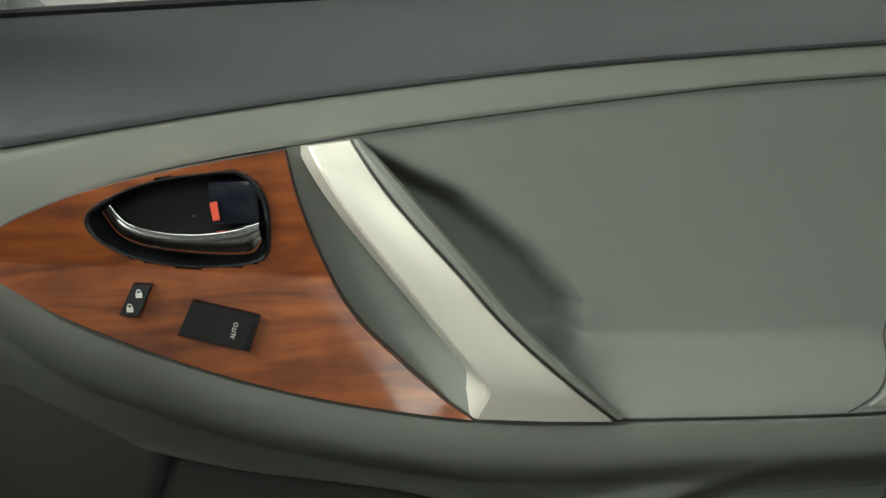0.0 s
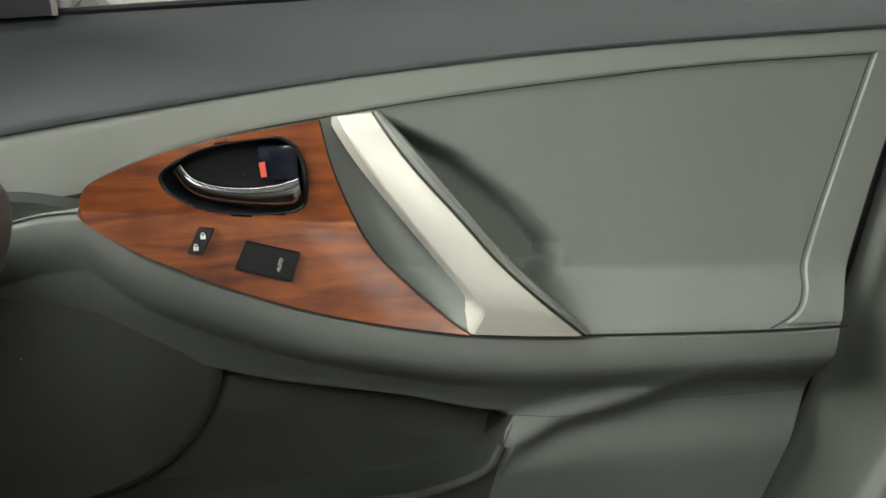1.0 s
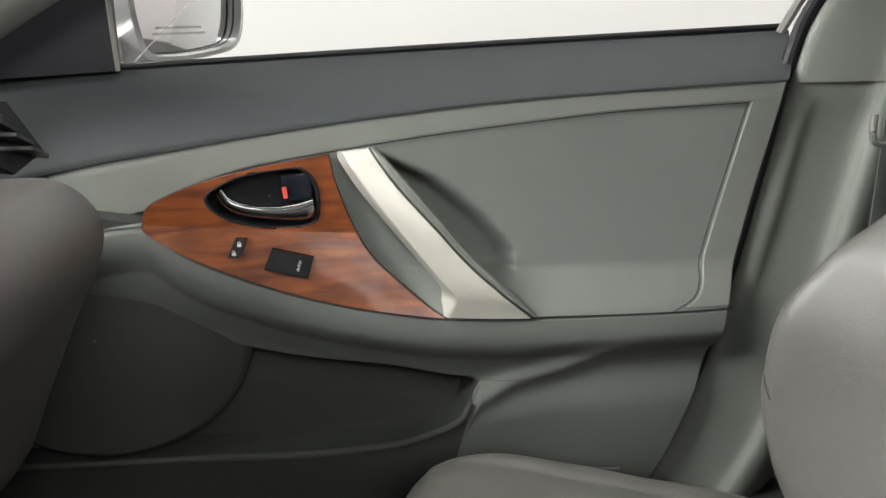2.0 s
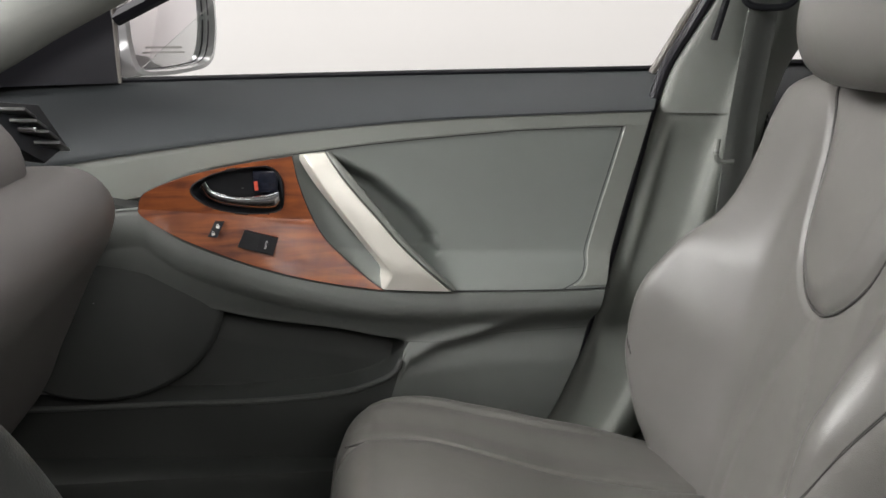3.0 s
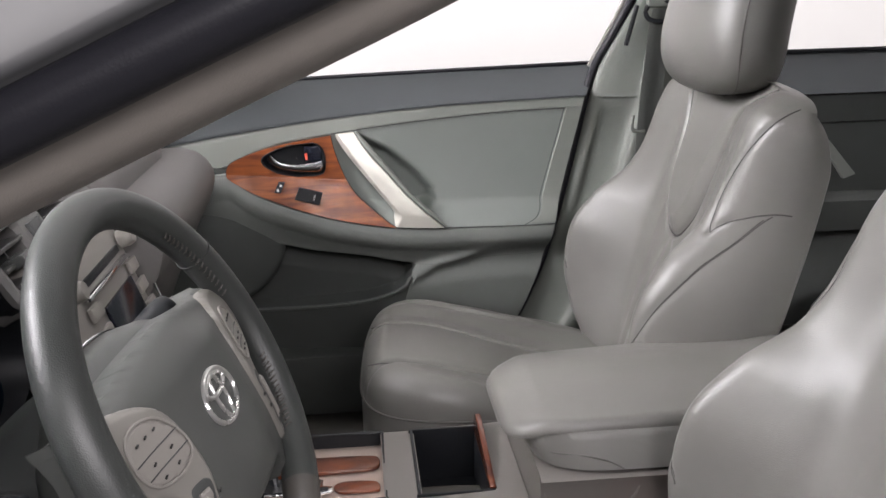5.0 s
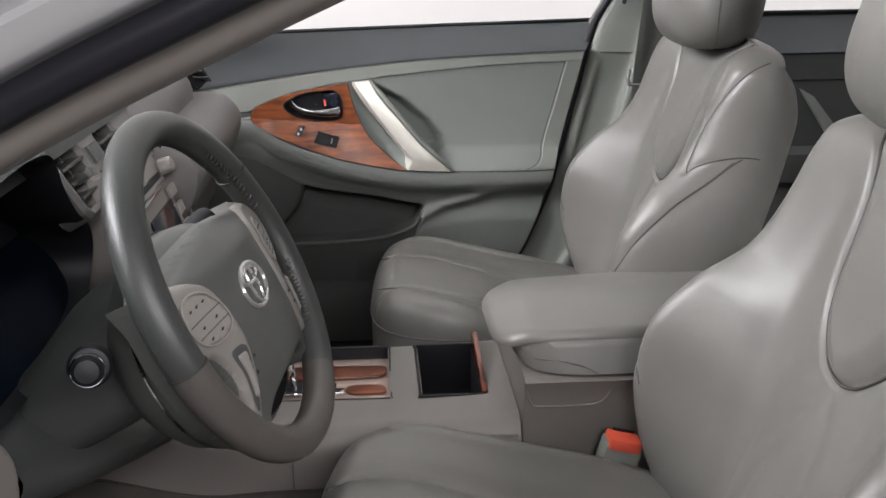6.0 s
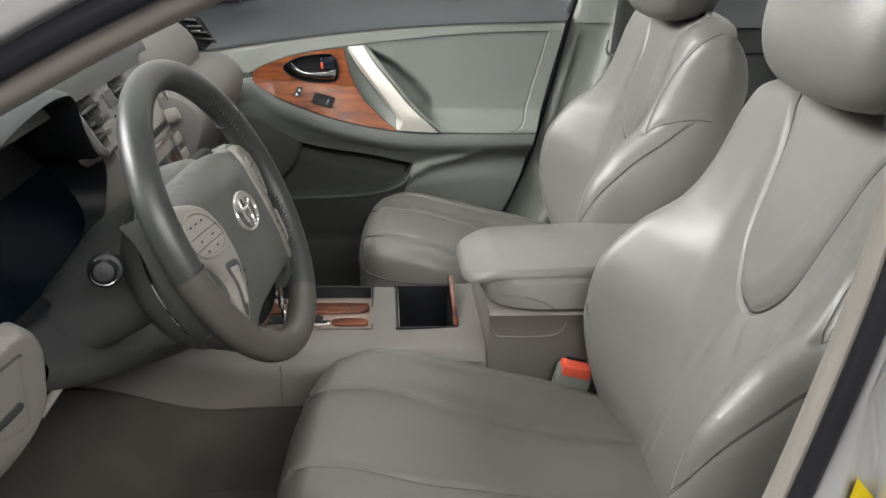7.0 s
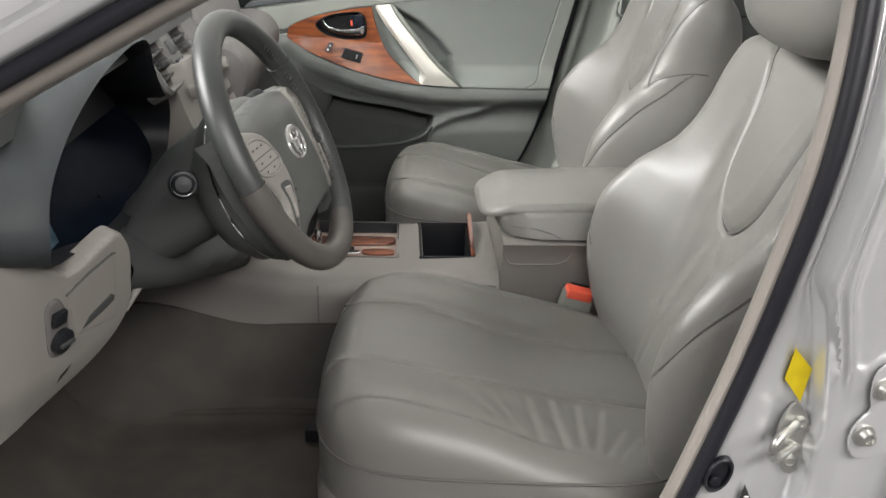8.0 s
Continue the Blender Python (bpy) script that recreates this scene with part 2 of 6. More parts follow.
VENTGREY = material("vent_grey", (0.045, 0.046, 0.045), 0.30, grain=0.2, size=1500, stain=0.05)
VENTFRAME = material("vent_frame_grey", (0.095, 0.092, 0.088), 0.45, grain=0.2, size=1500, stain=0.04)
PODGREY = material("pod_grey", (0.185, 0.176, 0.160), 0.42, 0.1, grain=0.1, size=2000, stain=0.04)
TANTRIM = material("pale_beige_plastic", (0.25, 0.228, 0.205), 0.55, grain=0.2, size=1500, stain=0.03)
THREAD = material("dark_seam_thread", (0.045, 0.043, 0.040), 0.75, stain=0.1)
SEAM = material("seam_thread", (0.085, 0.082, 0.076), 0.7, stain=0.1)
LENS = material("instrument_lens", (0.003, 0.005, 0.009), 0.3, stain=0.3, scale=20, spec=0.015)
SWITCHBLACK = material("switch_black", (0.005, 0.005, 0.006), 0.45, stain=0.1, spec=0.15)
HUBGREY = material("hub_grey", (0.062, 0.065, 0.061), 0.40, grain=0.2, size=1300, stain=0.04)
DASHGREY = material("dash_grey", (0.104, 0.098, 0.095), 0.55, grain=0.3, size=1300, stain=0.03)
SLATE = material("dash_slate", (0.046, 0.049, 0.048), 0.55, grain=0.35, size=1300, stain=0.05)
BLACK = material("black_plastic", (0.008, 0.009, 0.011), 0.5, grain=0.15, size=1200, stain=0.1, spec=0.3)
GLOSSBLACK = material("gloss_black", (0.008, 0.01, 0.018), 0.15, stain=0.1)
RUBBER = material("black_rubber", (0.010, 0.010, 0.014), 0.45, grain=0.2, size=800, spec=0.4)
CHROME = material("chrome", (0.75, 0.76, 0.78), 0.12, 1.0, stain=0.03)
BADGE = material("satin_chrome", (0.62, 0.61, 0.60), 0.28, 0.9, stain=0.04)
SATINPLATE = material("satin_beige_plate", (0.50, 0.40, 0.35), 0.22, 0.35, stain=0.03, coat=0.5)
SILVER = material("satin_champagne", (0.62, 0.60, 0.54), 0.36, 0.25, grain=0.1, size=2500, stain=0.03)
PAINT = material("silver_paint", (0.64, 0.645, 0.65), 0.24, 0.58, grain=0.06, size=3000, stain=0.03, coat=0.8)
STEEL = material("zinc_steel", (0.5, 0.5, 0.47), 0.35, 0.9, grain=0.2, size=900, stain=0.12, scale=60)
WOOD = wood("burr_veneer", (0.235, 0.060, 0.011), (0.085, 0.018, 0.004), coat=0.5, turn=-8)
DARKWOOD = wood("dark_veneer", (0.17, 0.042, 0.014), (0.045, 0.010, 0.004), coat=1.0)
RED = material("red_plastic", (0.62, 0.085, 0.045), 0.45, stain=0.05)
ETCH = material("etched_grey", (0.55, 0.53, 0.52), 0.5)
YELLOW = material("yellow_paper", (0.55, 0.42, 0.008), 0.7, grain=0.2, size=300, stain=0.10, scale=80, spec=0.3)
PRINT = material("white_print", (0.75, 0.75, 0.72), 0.6)
BLACKPRINT = material("black_print", (0.02, 0.02, 0.02), 0.6)
PALE = material("pale_grey_plastic", (0.20, 0.188, 0.172), 0.5, grain=0.2, size=1500, stain=0.03)
CONSOLEGREY = material("console_grey_plastic", (0.145, 0.134, 0.123), 0.5, grain=0.2, size=1500, stain=0.03)
CARPET = material("carpet_grey", (0.050, 0.046, 0.040), 0.95, grain=1.0, size=900, stain=0.2, scale=14)
LEATHERDARK = material("wheel_leather", (0.036, 0.039, 0.037), 0.4, grain=0.3, size=1100, stain=0.06, kind="cells")
LEATHERWORN = material("wheel_leather_worn", (0.07, 0.064, 0.058), 0.42, grain=0.3, size=1100, stain=0.08, kind="cells")
HEADLINER = material("headliner_cloth", (0.19, 0.195, 0.18), 0.9, grain=0.6, size=1500, stain=0.04)
BELT = material("belt_webbing", (0.125, 0.132, 0.122), 0.7, grain=0.5, size=700, stain=0.05)
LENSSHINE = material("lens_reflection", (0.05, 0.09, 0.12), 0.25, stain=0.5, scale=25)
GLASS = glass("window_glass")
MIRROR = material("mirror_glass", (0.86, 0.87, 0.88), 0.02, 1.0, stain=0.01)
WHITEWALL = material("white_wall", (0.84, 0.81, 0.80), 0.7, grain=0.2, size=60, stain=0.015, scale=1.5)
CEILING = material("grey_ceiling", (0.16, 0.158, 0.155), 0.8, grain=0.2, size=60, stain=0.05, scale=1.5)
GREYWALL = material("grey_wall", (0.30, 0.296, 0.29), 0.7, grain=0.2, size=60, stain=0.03, scale=1.5)
CONCRETE = material("grey_floor", (0.12, 0.118, 0.115), 0.6, grain=0.4, size=120, stain=0.12, scale=2)

# ---- the photo bay round the car ----
setting("ground", rbox((0.5, -0.7, -0.05), (9.0, 7.0, 0.1), 0), CONCRETE, "plain grey concrete floor of the photo bay", "floor", 0)
setting("wall_right", rbox((0.5, 2.55, 1.6), (9.0, 0.1, 3.2), 0), WHITEWALL, "plain white wall of the photo bay beyond the car windows", "wall", 0)
setting("wall_left", rbox((0.5, -4.0, 1.6), (9.0, 0.1, 3.2), 0), GREYWALL, "plain grey wall of the photo bay", "wall", 0)
setting("wall_front", rbox((-4.0, -0.7, 1.6), (0.1, 6.6, 3.2), 0), WHITEWALL, "plain white wall of the photo bay", "wall", 0)
setting("wall_rear", rbox((5.0, -0.7, 1.6), (0.1, 6.6, 3.2), 0), WHITEWALL, "plain white wall of the photo bay", "wall", 0)
setting("ceiling", rbox((0.5, -0.7, 3.25), (9.0, 7.0, 0.1), 0), CEILING, "plain grey ceiling of the photo bay", "ceiling", 0)

MAT = material("floor_mat_pile", (0.040, 0.035, 0.029), 0.95, grain=1.0, size=1100, stain=0.22, scale=20)

# ---- the car's shell ----


def floor_height(x, y):
    tunnel = 0.20 * (1 - ease(0.06, 0.19, np.abs(y - 0.02)))
    toe = 0.42 * ease(0.50, 0.88, -x)
    return 0.262 + np.maximum(tunnel, toe) + 0.004 * np.sin(x * 23 + y * 11) * np.sin(y * 19)


X, Y = np.meshgrid(np.linspace(-0.88, 1.5, 120), np.linspace(-0.73, 0.76, 100), indexing="ij")
setting("car_floor", sheet(np.stack([X, Y, floor_height(X, Y)], 2), (0, 0, -0.03)), CARPET, "worn grey-brown carpet on the floor of the car", "carpet")
setting("firewall", rbox((-0.90, 0.0, 0.62), (0.05, 1.5, 0.75), 0.01), BLACK, "dark bulkhead ahead of the pedals", "bulkhead")

ROOF_X = np.linspace(0.28, 1.36, 30)
Xr, Yr = np.meshgrid(ROOF_X, np.linspace(-0.62, 0.62, 24), indexing="ij")
roof_z = 1.40 - 0.09 * np.abs(Yr / 0.62) ** 2.6 - 0.12 * ((Xr - 0.60) / 0.8) ** 2
setting("headliner", sheet(np.stack([Xr, Yr, roof_z], 2), (0, 0, 0.02)), HEADLINER, "pale grey cloth headliner under the roof", "headliner")
setting("roof", sheet(np.stack([Xr, Yr, roof_z + 0.03], 2), (0, 0, 0.012)), PAINT, "silver painted steel roof of the car", "roof")

mat_line = spline([(-0.60, -0.165), (-0.575, -0.150), (-0.53, -0.147), (-0.30, -0.147), (-0.14, -0.149), (-0.115, -0.165), (-0.112, -0.38), (-0.115, -0.62), (-0.14, -0.640), (-0.50, -0.640), (-0.60, -0.62), (-0.615, -0.40)], 120, True)
Xm, Ym = np.meshgrid(np.arange(-0.63, -0.10, 0.007), np.arange(-0.655, -0.13, 0.007), indexing="ij")
mid_x, mid_y = (Xm[:-1, :-1] + Xm[1:, 1:]) / 2, (Ym[:-1, :-1] + Ym[1:, 1:]) / 2
floor_mat = thing("floor_mat", (-0.36, -0.40, 0.262), "dark brown-grey carpet mat in the driver's footwell", "floor mat")
part("mat_top", sheet(np.stack([Xm, Ym, floor_height(Xm, Ym) + 0.009], 2), (0, 0, -0.007), inside(mat_line, mid_x, mid_y) > 0.004), MAT, floor_mat)
part("binding", tube(np.stack([mat_line[:, 0], mat_line[:, 1], floor_height(mat_line[:, 0], mat_line[:, 1]) + 0.006], 1), 0.0065, 8, True), MAT, floor_mat, "stitched edge of the mat")

# rear end: shelf, bulkhead and rear window
setting("rear_shelf", rbox((1.52, 0, 0.93), (0.50, 1.36, 0.04), 0.01), SLATE, "dark parcel shelf behind the rear seat", "shelf")
setting("rear_bulkhead", rbox((1.52, 0, 0.60), (0.04, 1.46, 0.66), 0.01), BLACK, "dark bulkhead behind the rear seat", "bulkhead")


def pane(name, corners, label):
    a, b, c, d = [np.array(q, float) for q in corners]
    s, t = np.linspace(0, 1, 10)[:, None, None], np.linspace(0, 1, 8)[None, :, None]
    P = (1 - s) * (1 - t) * a + s * (1 - t) * b + s * t * c + (1 - s) * t * d
    ob = setting(name, sheet(P, (0, 0, 0.004) if abs(a[1] - c[1]) < 0.2 and abs(b[0] - a[0]) < 0.2 else (0, 0.004, 0)), GLASS, label, "window")
    ob.visible_shadow = False
    return ob


pane("window_windscreen", [(-1.0, -0.70, 0.93), (-1.0, 0.70, 0.93), (0.28, 0.60, 1.335), (0.28, -0.60, 1.335)], "clear laminated glass windscreen")
pane("window_rear", [(1.74, -0.62, 0.96), (1.74, 0.62, 0.96), (1.36, 0.56, 1.30), (1.36, -0.56, 1.30)], "clear glass rear window")
for side in (-1, 1):
    setting("rear_pillar", prism([(1.22, side * 0.73, 0.96), (1.80, side * 0.70, 0.94), (1.36, side * 0.60, 1.31), (1.10, side * 0.62, 1.31)], (0, side * 0.02, 0), 0.004), TRIM, "pale grey trim on the rear roof pillar", "pillar trim")

# driver's side front pillar: trim, rubber seal and painted flange, one behind the other
EDGE = spline([(-0.62, -0.735, 0.815), (-0.45, -0.728, 0.90), (-0.363, -0.722, 0.950), (-0.29, -0.72, 0.990), (-0.19, -0.72, 1.044), (-0.105, -0.72, 1.084), (-0.028, -0.718, 1.119), (0.10, -0.70, 1.180), (0.25, -0.665, 1.245), (0.42, -0.625, 1.30)], 70)


def along_edge(section, side=-1):
    """Sweep a section, in (up and forward, outward), along the front pillar's edge."""
    p = EDGE
    tan = np.gradient(p, axis=0)
    tan /= np.linalg.norm(tan, axis=1)[:, None]
    out = np.array([0, -1.0, 0])
    up = np.cross(tan, out)
    up *= np.sign(up[:, 2:3])
    up /= np.linalg.norm(up, axis=1)[:, None]
    q = np.array(section)
    P = p[:, None] + up[:, None] * q[None, :, :1] + out * q[None, :, 1:]
    if side > 0:
        P = P * np.array([1, -1, 1])
    return surf(P, False, True)


setting("front_pillar_trim", along_edge(spline([(0.0, -0.03), (0.0, -0.004), (0.005, 0.007), (0.014, 0.012), (0.026, 0.008), (0.05, -0.03), (0.03, -0.05)], 28, True)), TANTRIM, "pale beige plastic trim on the front roof pillar", "pillar trim")
setting("door_seal_front", along_edge([(0.0215 + 0.0085 * math.cos(a), 0.020 + 0.010 * math.sin(a)) for a in np.linspace(0, 2 * math.pi, 12, endpoint=False)]), RUBBER, "black rubber door seal along the front pillar", "door seal")
setting("front_pillar", along_edge(spline([(0.024, 0.008), (0.030, 0.020), (0.034, 0.030), (0.046, 0.036), (0.052, 0.033), (0.056, 0.039), (0.072, 0.036), (0.082, 0.02), (0.07, -0.02), (0.04, -0.02)], 44, True)), PAINT, "silver painted front roof pillar of the car", "pillar")
setting("front_pillar_trim_right", along_edge(spline([(0.052, -0.008), (0.052, -0.024), (0.065, -0.046), (0.09, -0.056), (0.115, -0.045), (0.12, 0.0), (0.085, 0.004)], 36, True), 1), HEADLINER, "pale grey trim on the front roof pillar beside the screen", "pillar trim")

# driver's side centre pillar: trim edge, seal and the painted face that the door shuts on
zs = np.linspace(0.30, 1.26, 90)
seal_x = smooth_fn([(0.30, 0.150), (0.42, 0.196), (0.558, 0.240), (0.64, 0.263), (0.718, 0.283), (0.80, 0.301), (0.899, 0.319), (1.053, 0.337), (1.26, 0.35)])
lean = -0.02 * ease(0.9, 1.3, zs) * -3.5
line = np.stack([seal_x(zs), -0.722 + lean, zs], 1)
setting("centre_pillar_trim", surf(np.stack([line + np.array(o) for o in [(0.012, -0.002, 0), (0.0, -0.001, 0), (-0.004, 0.004, 0), (-0.005, 0.010, 0), (0.002, 0.025, 0), (0.10, 0.05, 0), (0.15, 0.05, 0), (0.15, 0.0, 0)]], 1), False, True), TANTRIM, "pale beige plastic trim on the centre pillar", "pillar trim")
setting("door_seal_centre", tube(line + np.array((0.010, -0.006, 0)), 0.0088, 12, flat=0.9), RUBBER, "black rubber door seal down the centre pillar", "door seal")
step_x = smooth_fn([(0.30, 0.338), (0.50, 0.345), (0.5875, 0.348), (0.637, 0.350), (0.672, 0.354), (0.706, 0.350), (0.77, 0.3395), (0.83, 0.3285), (0.86, 0.328), (0.914, 0.330), (0.966, 0.3345), (1.016, 0.341), (1.26, 0.365)])
rib_a = smooth_fn([(0.30, 0.350), (0.62, 0.360), (0.70, 0.357), (0.745, 0.351), (0.780, 0.3425), (0.838, 0.331), (0.866, 0.3315), (0.92, 0.3365), (0.976, 0.344), (1.26, 0.372)])
rib_b = smooth_fn([(0.30, 0.358), (0.62, 0.368), (0.70, 0.364), (0.735, 0.359), (0.769, 0.355), (0.811, 0.3485), (0.857, 0.3425), (0.895, 0.345), (0.942, 0.3495), (1.0, 0.356), (1.26, 0.384)])
face = []
for k, (x, y, z) in enumerate(line):
    x0, step, ra, rb = x + 0.017, float(step_x(z)), float(rib_a(z)), float(rib_b(z))
    step = max(step, x0 + 0.007)
    ra, f, q = max(ra, step + 0.004), max((step - x0) / 0.075, 0.15), float(ease(0.70, 0.76, z))
    rb = 0.3 * rb + 0.7 * (ra + 0.012)
    pts = [(x0 - 0.004, y + 0.006), (x0, y - 0.004), (x0 + 0.006 * f, y - 0.010), (x0 + 0.030 * f, y - 0.0135), (x0 + 0.043 * f, y - 0.0115), (x0 + 0.056 * f, y - 0.0135), (step - 0.006 * f, y - 0.0165), (step - 0.001, y - 0.0235), (step + 0.0015, y - 0.043), (step + 0.003, y - 0.0455), (ra - 0.001, y - 0.047), (ra + 0.001, y - 0.048 - 0.006 * q), (ra + 0.003, y - 0.049 - 0.0055 * q), ((ra + rb) / 2, y - 0.050), (rb - 0.0015, y - 0.0515), (rb, y - 0.053 - 0.0055 * q), (rb + 0.003, y - 0.0535 - 0.006 * q), (rb + 0.012, y - 0.0545 - 0.002 * q), (rb + 0.040, y - 0.056), (rb + 0.075, y - 0.060), (rb + 0.10, y - 0.085), (rb + 0.10, y + 0.02)]
    face.append([(a, b, z) for a, b in spline(pts, 110)])
setting("centre_pillar", surf(np.array(face)), PAINT, "silver painted steel centre pillar with pressed ridges", "pillar", 60)
setting("door_sill", rbox((-0.25, -0.745, 0.31), (1.1, 0.09, 0.10), 0.02), PAINT, "silver painted door sill of the car", "sill")
setting("side_panel", rbox((0.93, -0.80, 0.62), (0.92, 0.06, 0.72), 0.03), PAINT, "silver painted closed rear door", "door panel")
pane("window_rear_left", [(0.47, -0.775, 0.96), (1.22, -0.745, 0.97), (1.10, -0.63, 1.30), (0.47, -0.645, 1.31)], "clear glass in the rear door")

# passenger's side: centre pillar trim in two mouldings, body below the doors
rear_edge = smooth_fn([(0.36, 0.195), (0.471, 0.262), (0.534, 0.290), (0.584, 0.309), (0.69, 0.338), (0.82, 0.368), (0.957, 0.400), (1.02, 0.432), (1.10, 0.468), (1.30, 0.53)])


def pillar_sheet(z0, z1, proud, n=40):
    rows = []
    for z in np.linspace(z0, z1, n):
        x, y = rear_edge(z) + 0.0145, 0.727 - 0.10 * float(ease(0.95, 1.35, z)) - proud
        dip = 0.008 * float(ease(0.90, 0.86, z)) * float(ease(0.55, 0.75, z))
        pts = [(x, y + 0.03), (x, y + 0.004), (x + 0.006, y - 0.004), (x + 0.022, y - 0.008), (x + 0.034, y - 0.010 + dip), (x + 0.085, y - 0.016 + dip), (x + 0.100, y - 0.026), (x + 0.13, y - 0.020), (x + 0.17, y + 0.01), (x + 0.19, y + 0.04)]
        rows.append([(a, b, z) for a, b in spline(pts, 36)])
    return surf(np.array(rows))


setting("centre_pillar_lower_trim", pillar_sheet(0.34, 0.908, 0.0), TRIM, "pale grey plastic lower trim of the centre pillar", "pillar trim", 60)
setting("centre_pillar_upper_trim", pillar_sheet(0.9045, 1.33, 0.004, 30), TRIM, "pale grey plastic upper trim of the centre pillar", "pillar trim", 60)
zq = np.linspace(0.36, 1.3, 60)
setting("door_seal_right", tube(np.stack([rear_edge(zq) + 0.0065, 0.730 - 0.10 * ease(0.95, 1.35, zq), zq], 1), 0.0078, 10), RUBBER, "black rubber seal between door and centre pillar", "door seal")
setting("door_sill_right", rbox((0.0, 0.715, 0.345), (1.4, 0.09, 0.13), 0.012), DOORDARK, "dark grey scuff plate along the door sill", "sill")
setting("body_side_right", rbox((0.2, 0.80, 0.55), (2.4, 0.04, 0.60), 0.02), PAINT, "silver painted body side below the windows", "body panel")
pane("window_rear_right", [(0.56, 0.80, 0.97), (1.22, 0.77, 0.98), (1.10, 0.65, 1.30), (0.62, 0.66, 1.31)], "clear glass in the rear door")
pane("window_front_right", [(-0.335, 0.808, 0.93), (0.43, 0.808, 0.95), (0.52, 0.665, 1.31), (0.10, 0.665, 1.30)], "clear glass in the front passenger door")

# ---- front passenger door ----
arm_z = smooth_fn([(-0.50, 0.735), (-0.40, 0.757), (-0.335, 0.773), (-0.305, 0.775), (-0.288, 0.762), (-0.255, 0.738), (-0.189, 0.711), (-0.121, 0.690), (-0.059, 0.677), (0.012, 0.667), (0.11, 0.662), (0.27, 0.660), (0.42, 0.664)])
seam_z = smooth_fn([(-0.50, 0.76), (-0.33, 0.783), (-0.305, 0.788), (-0.27, 0.804), (-0.236, 0.819), (-0.178, 0.833), (-0.106, 0.8445), (-0.03, 0.8555), (0.048, 0.8645), (0.128, 0.8725), (0.207, 0.8795), (0.314, 0.8845), (0.42, 0.8875)])
band_z = smooth_fn([(-0.60, 0.791), (-0.46, 0.822), (-0.391, 0.836), (-0.26, 0.856), (-0.07, 0.881), (0.12, 0.898), (0.42, 0.912)])
sill_z = smooth_fn([(-0.60, 0.930), (-0.337, 0.939), (0.012, 0.951), (0.45, 0.964)])
arch_z = smooth_fn([(-0.50, 0.660), (-0.272, 0.638), (-0.154, 0.614), (-0.045, 0.600), (0.046, 0.584), (0.20, 0.594), (0.42, 0.60)])
lip_z = smooth_fn([(-0.50, 0.488), (-0.40, 0.491), (-0.284, 0.497), (-0.161, 0.504), (-0.048, 0.516), (0.009, 0.533), (0.030, 0.545), (0.046, 0.575), (0.06, 0.62)])
arm_y = smooth_fn([(-0.50, 0.73), (-0.30, 0.716), (-0.12, 0.697), (0.02, 0.686), (0.20, 0.685), (0.42, 0.69)])
HOLLOW = [(-0.078, 0.838), (-0.050, 0.846), (0.012, 0.815), (0.066, 0.770), (0.096, 0.734), (0.100, 0.706), (0.075, 0.690), (0.015, 0.688), (0.030, 0.683), (0.004, 0.708), (-0.028, 0.735), (-0.050, 0.766), (-0.068, 0.809)]


def door_y(x, z):
    """Depth of the door's inner face."""
    x, z = np.asarray(x, float), np.asarray(z, float)
    za, zs_, zb = arm_z(x), seam_z(x), band_z(x)
    ya = arm_y(x)
    upper = 0.731 - 0.055 * np.clip(x + 0.1, -0.1, 0.5)
    f = np.clip((z - za) / (zs_ - za + 1e-6), 0, 1)
    ledge = ease(-0.02, 0.24, f)
    y = ya + (upper + 0.006 * np.sin(math.pi * f) - ya) * ledge
    y = y + 0.034 * ease(0.0, 0.021, inside(HOLLOW, x, z))
    g = np.maximum(za - z, 0)
    da = np.maximum(za - arch_z(x), 0.03)
    h = np.clip(g / da, 0, 1)
    y = y - 0.006 * np.sin(math.pi * np.clip(g / 0.05, 0, 1)) + 0.020 * ease(0.35, 1.0, h)
    low = np.where(z < arch_z(x), 1.0, 0.0) * np.clip(arch_z(x) - z, 0, 0.3)
    flush = ease(0.02, 0.13, x)
    pocket = ease(0.0, 0.016, arch_z(x) + 0.006 - z) * ease(-0.002, 0.007, z - lip_z(x)) * ease(0.050, 0.030, x)
    y = y - 0.018 * ease(0.0, 0.05, low) * (1 - 0.4 * flush) + 0.05 * pocket - 0.010 * ease(0.10, 0.22, low) * -1.6
    ridge = np.exp(-(near_line([(0.052, 0.565), (0.09, 0.583), (0.15, 0.598), (0.222, 0.622)], x, z) / 0.011) ** 2)
    y = y - 0.011 * ridge * ease(0.24, 0.14, x)
    return y


door = thing("passenger_door", (0.0, 0.76, 0.38), "closed grey passenger door with burr wood trim and silver pull", "car door")


def door_patch(lo, hi, nu, nv, extra=None):
    k, t = np.meshgrid(np.linspace(0, 1, nu), np.linspace(0, 1, nv), indexing="ij")
    x = -0.62 + k * 1.07
    for _ in range(5):
        z = lo(x) + (hi(x) - lo(x)) * t
        x = -0.62 + k * (rear_edge(z) - 0.002 + 0.62)
    y = door_y(x, z)
    if extra is not None:
        y = y + extra(x, z, t)
    return np.stack([x, y, z], 2)


BEZEL = [(-0.237, 0.801), (-0.225, 0.813), (-0.195, 0.8245), (-0.154, 0.830), (-0.134, 0.829), (-0.1215, 0.814), (-0.119, 0.790), (-0.125, 0.772), (-0.160, 0.768), (-0.200, 0.773), (-0.228, 0.786)]
bez = spline(BEZEL, 64, True)


def pocket_floor(x):
    return np.minimum(lip_z(x), arch_z(x) - 0.0005)


